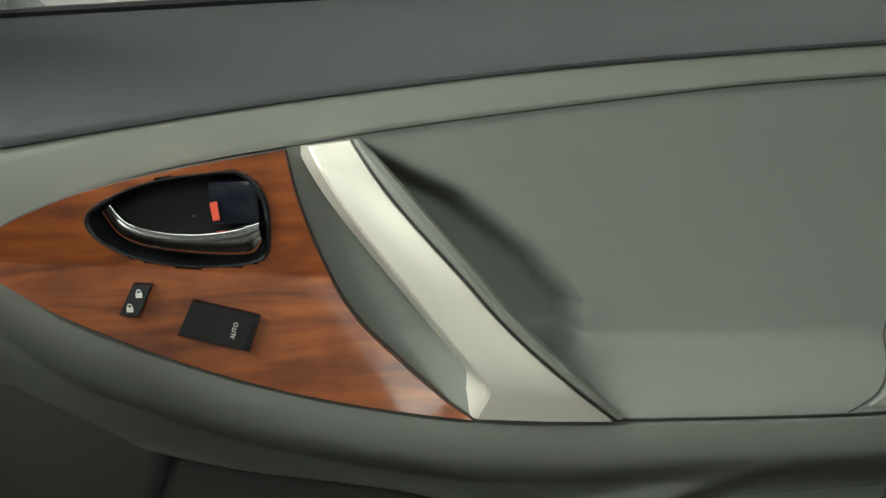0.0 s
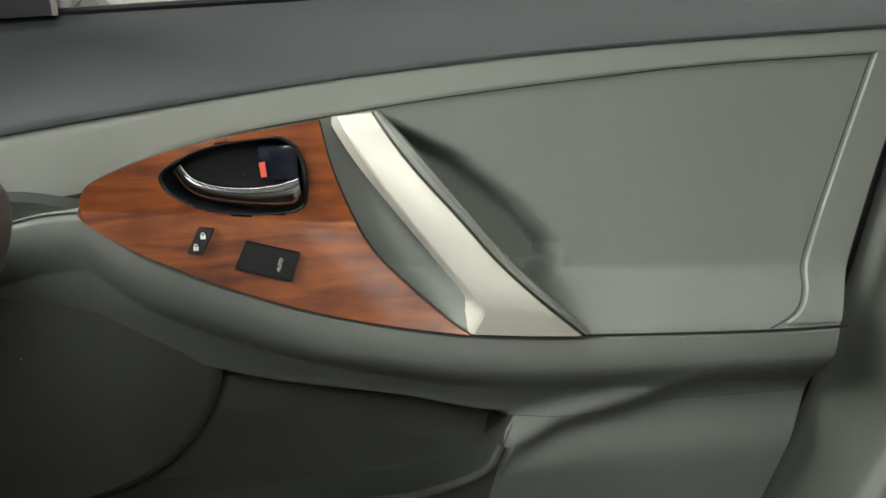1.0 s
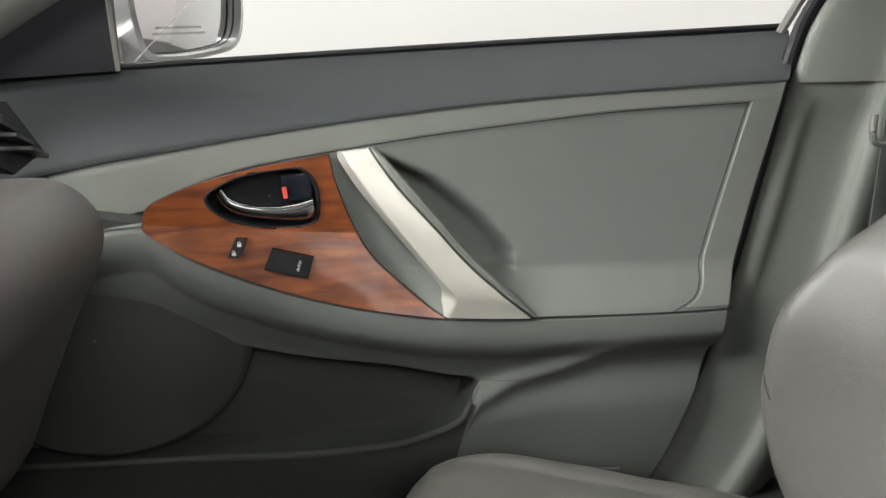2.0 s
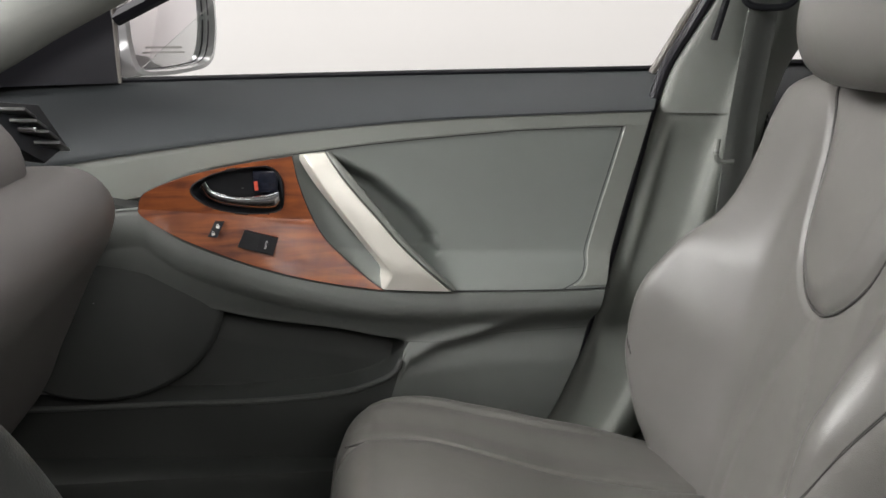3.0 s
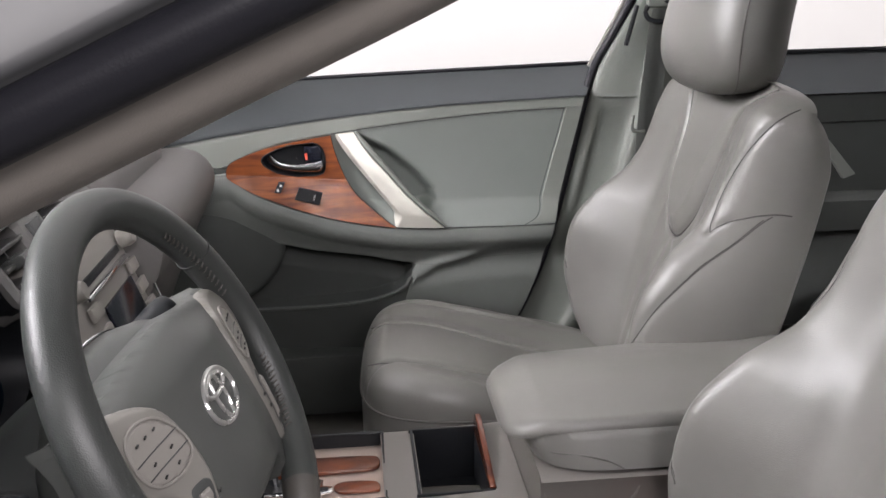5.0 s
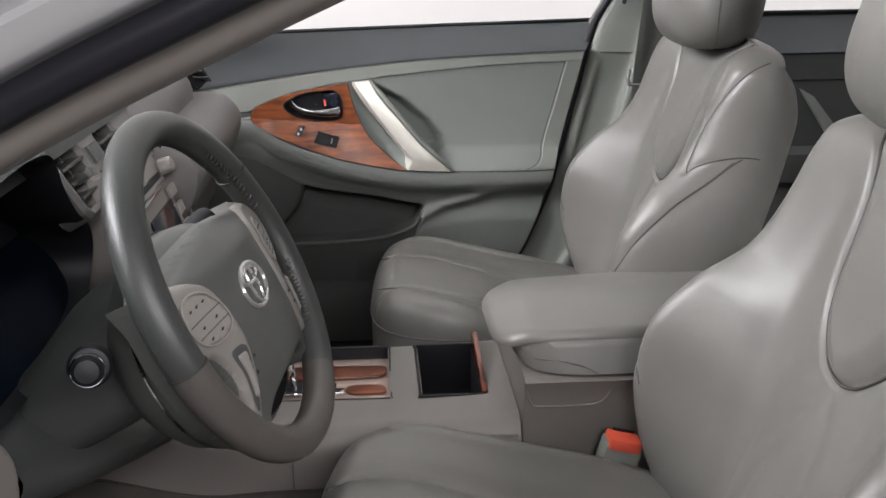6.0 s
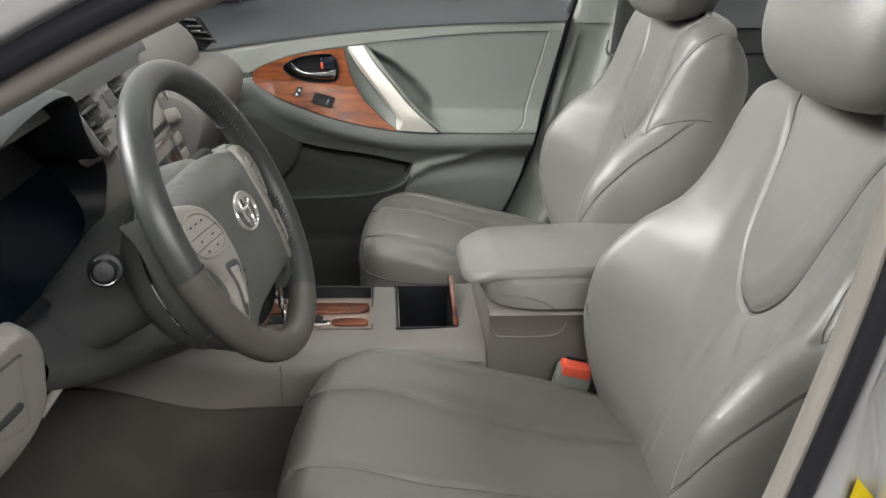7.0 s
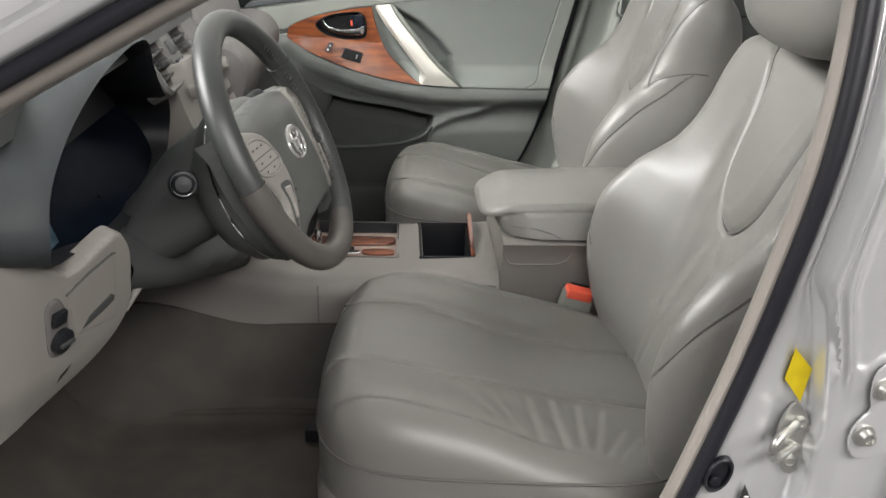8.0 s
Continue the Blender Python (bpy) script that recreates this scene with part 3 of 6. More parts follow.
# armrest roll and lower rear panel: shade is in their darker grey
part("armrest_roll", sheet(door_patch(arch_z, lambda x: arm_z(x) - 0.0008, 190, 60, lambda x, z, t: 0.004 * ease(0.97, 1, t)), (0, 0.05, 0)), SHADEDTRIM, door, "moulded grey plastic armrest roll")
# pocket and panel below: their shade is put into the dark colour
part("pocket_lining", sheet(door_patch(pocket_floor, arch_z, 190, 60), (0, 0.04, 0)), DOORDARK, door, "map pocket lining, coloured dark for the shade in it")
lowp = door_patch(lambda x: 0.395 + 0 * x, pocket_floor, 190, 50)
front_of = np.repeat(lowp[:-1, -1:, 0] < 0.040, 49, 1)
part("lower_panel", sheet(lowp, (0, 0.04, 0), front_of), DOORDARK, door, "grey plastic below the map pocket, coloured darker for shade")
part("lower_rear_panel", sheet(lowp, (0, 0.04, 0), ~front_of), SHADEDTRIM, door, "moulded grey plastic behind the map pocket")
cpan = door_patch(arm_z, seam_z, 170, 80, lambda x, z, t: 0.0012 + 0 * x)
mid_ = (cpan[:-1, :-1] + cpan[1:, 1:]) / 2
part("centre_panel", sheet(cpan, (0, 0.03, 0), inside(bez, mid_[:, :, 0], mid_[:, :, 2]) < -0.006), SOFT, door, "soft grey vinyl around the pull")
part("upper_trim", sheet(door_patch(lambda x: seam_z(x) + 0.0012, band_z, 110, 14, lambda x, z, t: 0.0008 * ease(0.06, 0, t) - 0.0004 + 0.003 * ease(0.85, 1, t)), (0, 0.04, 0)), TRIM, door)
bandP = door_patch(lambda x: band_z(x) - 0.002, lambda x: sill_z(x) - 0.004, 110, 24)
t = np.linspace(0, 1, 24)[None]
bandP[:, :, 0] += 0.030 * t * ease(0.1, 0.4, bandP[:, :, 0])
bandP[:, :, 1] = bandP[:, :1, 1] - 0.0045 + (0.807 - bandP[:, :1, 1]) * t**1.25 + 0.002 * ease(0.06, 0, t)
part("belt_pad", sheet(bandP, (0, 0.03, 0)), BAND, door, "dark slate vinyl below the window")
xs_ = np.linspace(-0.337, 0.428, 50)
part("window_seal", tube(np.stack([xs_, 0.806 + 0 * xs_, sill_z(xs_) - 0.001], 1), 0.004, 8), RUBBER, door, "thin black window seal")

lx = np.linspace(-0.50, 0.040, 70)
part("pocket_lip", tube(np.stack([lx, door_y(lx, lip_z(lx) - 0.004) - 0.001, lip_z(lx)], 1), 0.0042, 10), DOORLIP, door, "rounded lip of the map pocket")

# insert seam and its rear edge, a fine dark groove with a raised pad inside
pad_edge = spline([(0.346, 0.8885), (0.329, 0.816), (0.307, 0.730), (0.302, 0.707), (0.301, 0.690), (0.291, 0.673), (0.268, 0.6605)], 40)
sx = np.linspace(-0.104, 0.346, 60)
part("pad_seam", tube(np.stack([sx, door_y(sx, seam_z(sx)) - 0.001, seam_z(sx) + 0.0006], 1), 0.0006, 6), BLACKPRINT, door)
part("pad_edge_seam", tube(np.stack([pad_edge[:, 0], door_y(pad_edge[:, 0], pad_edge[:, 1]) + 0.002, pad_edge[:, 1]], 1), 0.0012, 6), SLATE, door)
zr = np.linspace(0.665, 0.888, 40)
inner_x = np.interp(zr, pad_edge[::-1, 1], pad_edge[::-1, 0])
outer_x = rear_edge(zr) - 0.003
k = np.linspace(0, 1, 10)[None, :]
Xq = inner_x[:, None] + 0.001 + (outer_x - inner_x)[:, None] * k
Zq = zr[:, None] + 0 * k
part("rear_trim", sheet(np.stack([Xq, door_y(Xq, Zq) - 0.0005 + 0.004 * ease(0.12, 0, k), Zq], 2), (0, 0.02, 0)), TRIM, door)
ax = np.linspace(0.108, 0.335, 40)
part("armrest_seam", tube(np.stack([ax, door_y(ax, arm_z(ax)) + 0.001, arm_z(ax)], 1), 0.0009, 6), BLACKPRINT, door)

# burr wood plate, cut out round the inside handle
lowc = spline([(-0.3060, 0.7745), (-0.3030, 0.7685), (-0.291, 0.7595), (-0.255, 0.7385), (-0.189, 0.7115), (-0.121, 0.6905), (-0.059, 0.6775), (0.014, 0.6668)], 110)
topc = spline([(-0.3060, 0.7800), (-0.3040, 0.7875), (-0.297, 0.7965), (-0.272, 0.8085), (-0.236, 0.8205), (-0.178, 0.8330), (-0.1055, 0.844)], 110)
rightc = spline([(0.014, 0.6668), (-0.004, 0.679), (-0.033, 0.7035), (-0.062, 0.7315), (-0.081, 0.7625), (-0.098, 0.809), (-0.1055, 0.844)], 64)
leftc = lowc[:1] + (topc[:1] - lowc[:1]) * np.linspace(0, 1, 64)[:, None]
W = coons(lowc, topc, leftc, rightc)
wy = door_y(W[:, :, 0], arm_z(W[:, :, 0]))
rise_ = W[:, :, 1] - np.interp(W[:, :, 0], lowc[:, 0], lowc[:, 1])
# a crisp crease from the tip to the pull: the face above it stands upright, the one below leans out over the armrest
crease = 0.776 - 0.07 * (W[:, :, 0] + 0.306) - np.interp(W[:, :, 0], lowc[:, 0], lowc[:, 1])
share = np.clip(rise_ / np.maximum(crease, 0.004), 0, 1.6)
share = np.where(share < 0.95, share, np.where(share > 1.05, 1.0, 1 - 5 * (1.05 - share) ** 2 * 0.5))
wy = wy + (0.7225 - wy) * share + 0.005 * np.clip((rise_ - crease) / 0.08, 0, 1) - 0.0045
cellx = (W[:-1, :-1, 0] + W[1:, 1:, 0]) / 2
cellz = (W[:-1, :-1, 1] + W[1:, 1:, 1]) / 2
part("wood_plate", sheet(np.stack([W[:, :, 0], wy, W[:, :, 1]], 2), (0, 0.012, 0), inside(bez, cellx, cellz) < -0.0012), WOOD, door, "glossy reddish burr wood plate")
rimc = np.vstack([lowc, rightc[1:], topc[::-1][1:]])
rimy = np.r_[wy[:, 0], wy[-1, 1:], wy[::-1, -1][1:]]
part("plate_gap", tube(np.stack([rimc[:, 0], rimy + 0.0035, rimc[:, 1]], 1), 0.0011, 6, True), BLACKPRINT, door)

# handle dish
c = bez.mean(0)
dish = []
for k, y in [(1.03, 0.7235), (1.045, 0.7195), (1.02, 0.7175), (0.985, 0.7185), (0.96, 0.7225), (0.93, 0.734), (0.88, 0.741), (0.6, 0.743), (0.02, 0.743)]:
    q = c + (bez - c) * k
    dish.append(np.stack([q[:, 0], np.full(64, y), q[:, 1]], 1))
part("handle_dish", surf(np.array(dish), False, True), BLACK, door, "black handle recess")
lever_top = spline([(-0.2185, 0.8125), (-0.209, 0.801), (-0.190, 0.7945), (-0.166, 0.792), (-0.142, 0.794), (-0.1235, 0.799)], 40)
lever_bot = spline([(-0.226, 0.806), (-0.216, 0.790), (-0.196, 0.781), (-0.158, 0.7755), (-0.130, 0.775), (-0.122, 0.783)], 40)
rows = []
for a, b in zip(lever_top, lever_bot):
    mid, half = (a + b) / 2, (a - b) / 2
    ring = []
    for q in np.linspace(0, 2 * math.pi, 16, endpoint=False):
        e = mid + half * np.sign(math.cos(q)) * abs(math.cos(q)) ** 0.7
        ring.append((e[0], 0.7185 - 0.0075 * math.sin(q) - 0.002 * math.cos(q), e[1]))
    rows.append(ring)
v, f = surf(np.array(rows), False, True)
f += [tuple(range(16)), tuple(range(39 * 16, 40 * 16))]
part("inside_handle", (v, f), CHROME, door, "curved chrome inside handle")
part("lock_block", rbox((-0.141, 0.733, 0.810), (0.034, 0.022, 0.030), 0.004), GLOSSBLACK, door, "black lock knob in the recess")
part("lock_mark", prism([(-0.1565, 0.7205, 0.8105), (-0.1515, 0.7205, 0.8115), (-0.1505, 0.7205, 0.7990), (-0.1550, 0.7205, 0.7985)], (0, 0.004, 0), 0.0006), RED, door, "small red lock mark")

# switches
lock_sw = part("lock_switch", prism([(-0.2080, 0.7085, 0.7595), (-0.1960, 0.7080, 0.7585), (-0.2050, 0.7030, 0.7390), (-0.2175, 0.7040, 0.7400)], (0, 0.02, 0), 0.002), BLACK, door, "small black door lock switch")
for cx, cz in [(-0.2040, 0.7535), (-0.2100, 0.7445)]:
    y = 0.7063 - (0.7535 - cz) * 0.26
    part("lock_symbol", [rbox((cx, y, cz - 0.001), (0.0042, 0.0006, 0.0032), 0), tube(np.array([(cx + 0.0014 * math.cos(a), y, cz + 0.0006 + 0.0022 * math.sin(a)) for a in np.linspace(0, math.pi, 9)]), 0.0004, 5)], PRINT, lock_sw)
win_sw = part("window_switch", prism([(-0.1695, 0.7060, 0.7475), (-0.1255, 0.7035, 0.7365), (-0.1325, 0.6965, 0.7145), (-0.1790, 0.6990, 0.7265)], (0, 0.026, 0), 0.003), SWITCHBLACK, door, "black power window switch")
part("rocker", prism([(-0.1475, 0.7040, 0.7400), (-0.1285, 0.7025, 0.7352), (-0.1350, 0.6957, 0.7172), (-0.1545, 0.6970, 0.7225)], (0, 0.008, 0), 0.0015), SWITCHBLACK, win_sw)


def lettering(name, text, size, m, mat_, parent=None, depth=0.0003):
    cu = bpy.data.curves.new(name, "FONT")
    cu.body, cu.size, cu.extrude, cu.align_x, cu.align_y = text, size, depth, "CENTER", "CENTER"
    tmp = bpy.data.objects.new(name, cu)
    me = bpy.data.meshes.new_from_object(tmp)
    bpy.data.objects.remove(tmp)
    me.transform(m)
    me.materials.append(mat_)
    ob = new(name, me)
    ob.parent = parent
    return ob


lettering("lettering", "AUTO", 0.0042, pose(-0.1412, 0.6986, 0.7290, 90, 0, 0) @ pose(0, 0, 0.0012, 17, 0, 72), PRINT, win_sw)

# pull handle: a satin bar that stands off the door over a hand hollow
barL = spline([(-0.096, 0.846), (-0.071, 0.807), (-0.035, 0.760), (-0.002, 0.718), (0.012, 0.700), (0.0195, 0.686), (0.0165, 0.668)], 60)
barR = spline([(-0.0615, 0.8495), (-0.033, 0.810), (0.005, 0.766), (0.044, 0.721), (0.107, 0.663)], 60)
stand = smooth_fn([(0, 0.718), (0.08, 0.703), (0.3, 0.690), (0.6, 0.681), (0.85, 0.676), (1, 0.681)])
rows = []
for i, (a, b) in enumerate(zip(barL, barR)):
    t = i / 59
    a = a + (b - a) / np.linalg.norm(b - a) * 0.008 * float(ease(1.0, 0.85, t))
    y, across = float(stand(t)), (b - a)
    w = np.linalg.norm(across)
    e = across / w
    n = []
    for d, dy in [(-0.013, 0.030), (-0.012, 0.022), (-0.0015, 0.0018), (0.001, 0.0), (w * 0.5, -0.0018), (w - 0.001, 0.0), (w, 0.0012), (w, 0.02), (w * 0.5, 0.024)]:
        p = a + e * d
        n.append((p[0], y + dy, p[1]))
    rows.append(n)
v, f = surf(np.array(rows), False, True)
f += [tuple(range(9)), tuple(range(59 * 9, 60 * 9))]
pull = part("pull_handle", (v, f), SILVER, door, "satin champagne-silver pull handle", 18)
edge = spline([(-0.0600, 0.8500), (-0.031, 0.8105), (0.007, 0.7668), (0.046, 0.7220), (0.1095, 0.6640)], 60)
edge2 = spline([(-0.0550, 0.8500), (-0.026, 0.8175), (0.012, 0.7715), (0.050, 0.7260), (0.1150, 0.6640)], 60)
ys = np.array([float(stand(i / 59)) for i in range(60)])
E0, E1 = np.stack([edge[:, 0], ys + 0.001, edge[:, 1]], 1), np.stack([edge2[:, 0], ys + 0.004, edge2[:, 1]], 1)
part("pull_backing", sheet(np.stack([E0, E0 + (E1 - E0) * 0.5 + np.array((0, -0.0018, 0)), E1], 1), (0, 0.022, 0)), TRIM, pull, "grey edge behind the pull")
part("pull_gap", tube(np.stack([edge[:, 0] - 0.0006, ys + 0.0010, edge[:, 1]], 1), 0.0006, 6), BLACKPRINT, pull)

# round speaker bulge low in the door
sp = []
for r, dy in [(0.172, 0.012), (0.168, 0.004), (0.162, 0.0), (0.10, -0.001), (0.001, -0.001)]:
    sp.append([(-0.375 + r * math.cos(a), 0.728 + dy, 0.645 + 0.86 * r * math.sin(a)) for a in np.linspace(0, 2 * math.pi, 60, endpoint=False)])
part("speaker_grille", surf(np.array(sp), False, True), DOORDARK, door, "round dark speaker grille")

# window frame and the dark sail panel ahead of the glass
part("rear_window_frame", tube(spline([(0.416, 0.797, 0.955), (0.444, 0.788, 1.010), (0.486, 0.757, 1.11), (0.536, 0.69, 1.28)], 30), 0.0055, 8), PALE, door, "pale rear post of the window frame")
part("window_frame", [tube(spline([(0.535, 0.69, 1.28), (0.3, 0.67, 1.305), (0.06, 0.69, 1.22), (-0.15, 0.74, 1.11), (-0.333, 0.79, 1.02)], 40), 0.011, 8)], RUBBER, door, "black window frame")
part("sail_panel", prism([(-0.335, 0.790, 0.935), (-0.335, 0.790, 1.055), (-0.60, 0.775, 0.86), (-0.60, 0.775, 0.925)], (0, 0.02, 0), 0.004), RUBBER, door, "black sail panel beside the mirror")
part("window_divider", tube(np.array([(-0.334, 0.792, 0.935), (-0.334, 0.786, 1.0), (-0.334, 0.778, 1.06)]), 0.0028, 8), PALE, door)

# ---- door mirror outside the passenger window ----
mirror = thing("door_mirror", (-0.32, 0.95, 0.93), "silver door mirror outside the passenger window", "mirror")
MA, MN = np.array((0.50, 0.866, 0.0)), np.array((0.866, -0.50, 0.05))


def mirror_pt(a, z, n):
    return np.array((-0.300, 0.990, 0.0)) + MA * a + MN * n + np.array((0, 0, z))


shape = spline([(-0.086, 1.10), (-0.092, 1.03), (-0.088, 0.985), (-0.074, 0.951), (-0.03, 0.9455), (0.035, 0.950), (0.070, 0.958), (0.086, 0.980), (0.092, 1.03), (0.084, 1.09), (0.05, 1.115), (-0.04, 1.118)], 60, True)
shape = np.stack([(shape[:, 0] + 0.092) * 1.14 - 0.092, shape[:, 1] - 0.005], 1)
cm = shape.mean(0)
rows = []
for k, n in [(0.90, -0.016), (0.93, -0.002), (0.97, 0.006), (1.04, 0.004), (1.09, -0.02), (1.07, -0.05), (0.92, -0.095), (0.6, -0.125), (0.02, -0.13)]:
    q = cm + (shape - cm) * k
    rows.append([mirror_pt(x, z, n) for x, z in q])
part("housing", surf(np.array(rows), False, True), PAINT, mirror, "silver painted mirror housing")
q = cm + (shape - cm) * 0.925
mg = part("mirror_glass", prism([tuple(mirror_pt(x, z, -0.008)) for x, z in q], tuple(MN * -0.004), 0.001), MIRROR, mirror, "clear mirror glass")
for dz, w in ((0.0, 0.085), (-0.0075, 0.098)):
    part("warning_line", prism([tuple(mirror_pt(s_ * w / 2, 0.978 + dz + h, -0.0078)) for s_, h in ((-1, 0), (1, 0), (1, 0.003), (-1, 0.003))], tuple(MN * 0.0004)), ETCH, mg, "faint etched warning line")
part("glass_gap", tube(np.array([mirror_pt(x, z, -0.004) for x, z in cm + (shape - cm) * 0.935]), 0.0018, 6, True), RUBBER, mirror)
part("mirror_arm", rbox((-0.385, 0.885, 0.955), (0.05, 0.15, 0.035), 0.012), PAINT, mirror)

# ---- front seats ----
YC = -0.37
spine_x = smooth_fn([(0.38, 0.292), (0.44, 0.300), (0.52, 0.318), (0.62, 0.350), (0.716, 0.383), (0.85, 0.429), (0.965, 0.470)])
back_w = smooth_fn([(0.38, 0.225), (0.48, 0.245), (0.58, 0.258), (0.68, 0.255), (0.76, 0.243), (0.82, 0.240), (0.88, 0.240), (0.92, 0.236), (0.942, 0.222), (0.956, 0.195), (0.964, 0.155), (0.968, 0.10)])
bolster = smooth_fn([(0.38, 0.01), (0.46, 0.030), (0.52, 0.068), (0.60, 0.104), (0.65, 0.110), (0.72, 0.086), (0.78, 0.044), (0.83, 0.031), (0.90, 0.026), (0.97, 0.010)])
back_t = smooth_fn([(0.38, 0.10), (0.55, 0.12), (0.75, 0.125), (0.87, 0.115), (0.93, 0.085), (0.955, 0.055), (0.968, 0.02)])
INSERT = [(0.160, 0.962), (0.136, 0.945), (0.113, 0.920), (0.099, 0.890), (0.090, 0.855), (0.083, 0.820), (0.075, 0.788), (0.064, 0.763), (0.047, 0.743), (0.026, 0.727), (0.0, 0.720)]
INSERT = spline(INSERT + [(-a, b) for a, b in INSERT[-2::-1]], 90)
# seams of the side bolsters, as (share of the half width, height)
SHOULDER = spline([(0.978, 0.944), (0.955, 0.932), (0.91, 0.906), (0.855, 0.866), (0.825, 0.823), (0.850, 0.790), (0.872, 0.772)], 50)
BRANCH = spline([(0.872, 0.772), (0.912, 0.790), (0.950, 0.803), (0.985, 0.817), (0.999, 0.822)], 28)
FLANK = spline([(1.0, 0.850), (0.982, 0.810), (0.955, 0.765), (0.925, 0.710), (0.888, 0.650), (0.84, 0.610), (0.775, 0.585)], 70)
NRM = np.array((-0.945, 0.0, 0.327))


def back_front(u, z):
    """A point of the backrest's front, u from -1 to 1 across it."""
    w, b, t = back_w(z), bolster(z) * np.where(np.asarray(u) < 0, 0.82, 1.0), back_t(z)
    a = np.abs(u)
    k = np.clip((a - 0.30) / 0.48, 0, 1.3) ** 1.5
    h = np.clip(0.5 + 0.5 * (1 - k) / 0.09, 0, 1)
    rise = b * (1 + (k - 1) * h - 0.09 * h * (1 - h))
    rim = 0.80
    r1 = 0.62 * (b + t)
    k = np.clip((a - rim) / (1 - rim), 0, 1)
    d = rise - r1 * (1 - np.sqrt(np.maximum(1 - k**2.0, 0)))
    y = u * w
    top = ease(0.915, 0.968, z)
    d = d - 0.030 * top**1.6
    d = d - 0.0062 * np.exp(-(near_line(INSERT, y, z) / 0.0042) ** 2)
    for seam in (SHOULDER, BRANCH, FLANK):
        d = d - 0.0026 * np.exp(-(near_line(seam * (0.24, 1), a * 0.24, z) / 0.0036) ** 2)
    # soft fold that runs down from the tip of the insert, and the hollow beside the bolster
    d = d - 0.002 * np.exp(-(near_line([(0.004, 0.716), (0.03, 0.66), (0.05, 0.58), (0.055, 0.50)], np.abs(y), z) / 0.010) ** 2)
    d = d - 0.0035 * np.exp(-(near_line([(0.120, 0.86), (0.118, 0.76), (0.112, 0.66), (0.10, 0.54)], np.abs(y), z) / 0.016) ** 2)
    crown = 0.012 * ease(0.0, 0.03, inside(INSERT, y, z)) * ease(0.98, 0.80, z)
    return np.stack([spine_x(z), YC + y, z], -1) + NRM * (d + crown)[..., None]


def back_rear(u, z):
    w, b, t = back_w(z), bolster(z) * np.where(np.asarray(u) < 0, 0.82, 1.0), back_t(z)
    a = np.abs(u)
    k = np.clip((a - 0.7) / 0.3, 0, 1)
    d = -t + 0.38 * (b + t) * (1 - np.sqrt(np.maximum(1 - k**2.2, 0)))
    top = ease(0.915, 0.968, z)
    d = d + 0.012 * top
    d = np.where(a >= 1, -0.62 * (b + t) + b - 0.030 * top**1.6, d)
    return np.stack([spine_x(z), YC + u * w, z], -1) + NRM * d[..., None]


def backrest():
    z = np.r_[np.linspace(0.38, 0.70, 70), np.linspace(0.702, 0.90, 100), np.linspace(0.902, 0.968, 36)]
    u = np.sin(np.linspace(-1, 1, 221) * math.pi / 2) * 0.25 + np.linspace(-1, 1, 221) * 0.75
    Zf, Uf = np.meshgrid(z, u, indexing="ij")
    front = back_front(Uf, Zf)
    ub = np.linspace(1, -1, 30)[1:-1]
    Zb, Ub = np.meshgrid(z, ub, indexing="ij")
    P = np.concatenate([front, back_rear(Ub, Zb)], 1)
    v, f = surf(P, False, True)
    n = P.shape[1]
    f += [tuple(range(n)), tuple(range((len(z) - 1) * n, len(z) * n))]
    return v, f


SEAM_IN = spline([(-0.136, 0.045), (-0.105, 0.068), (-0.065, 0.088), (-0.020, 0.092), (0.03, 0.083), (0.08, 0.077), (0.15, 0.084), (0.21, 0.090), (0.32, 0.095)], 70)
SEAM_OUT = spline([(-0.136, -0.118), (-0.105, -0.106), (-0.065, -0.098), (-0.01, -0.101), (0.04, -0.100), (0.095, -0.082), (0.15, -0.065), (0.21, -0.058), (0.32, -0.052)], 70)
# slack folds in the leather towards the open door: from, to, depth, width
FOLDS = [((0.018, -0.118), (0.050, -0.150), 0.0012, 0.008), ((0.040, -0.122), (0.085, -0.172), 0.0016, 0.008), ((0.082, -0.118), (0.108, -0.180), 0.0018, 0.007), ((0.132, -0.100), (0.142, -0.198), 0.0036, 0.0062), ((0.163, -0.092), (0.172, -0.196), 0.0038, 0.0060), ((0.198, -0.088), (0.194, -0.184), 0.0030, 0.0056), ((0.232, -0.088), (0.212, -0.186), 0.0030, 0.0056), ((0.256, -0.125), (0.226, -0.192), 0.0026, 0.0050), ((0.274, -0.135), (0.240, -0.198), 0.0022, 0.0046)]


def seat_top(x, y, drop=0.028):
    """Height of the cushion; drop: how far its inner side falls away."""
    off = y - YC
    a = np.abs(off)
    z = smooth_seat(x) + 0.008 * ease(0.12, 0.19, a) - drop * ease(-0.03, 0.24, off) * (1 - 0.7 * ease(0.02, 0.20, x))
    for seam in (SEAM_IN, SEAM_OUT):
        d = near_line(seam, x, off)
        z = z - 0.0052 * np.exp(-(d / 0.0042) ** 2) - 0.0022 * np.exp(-(d / 0.018) ** 2)
    for p, q, depth, wide in FOLDS:
        z = z - 0.42 * depth * np.exp(-(near_line([p, q], x, off) / wide) ** 2)
        z = z + 0.26 * depth * np.exp(-(near_line([(p[0] + 1.9 * wide, p[1]), (q[0] + 1.9 * wide, q[1])], x, off) / wide) ** 2)
    # shallow edge where the side roll begins, and one across the front
    return z + 0.005 * ease(0.200, 0.214, a) * ease(0.30, 0.05, x) + 0.002 * ease(-0.082, -0.098, x)


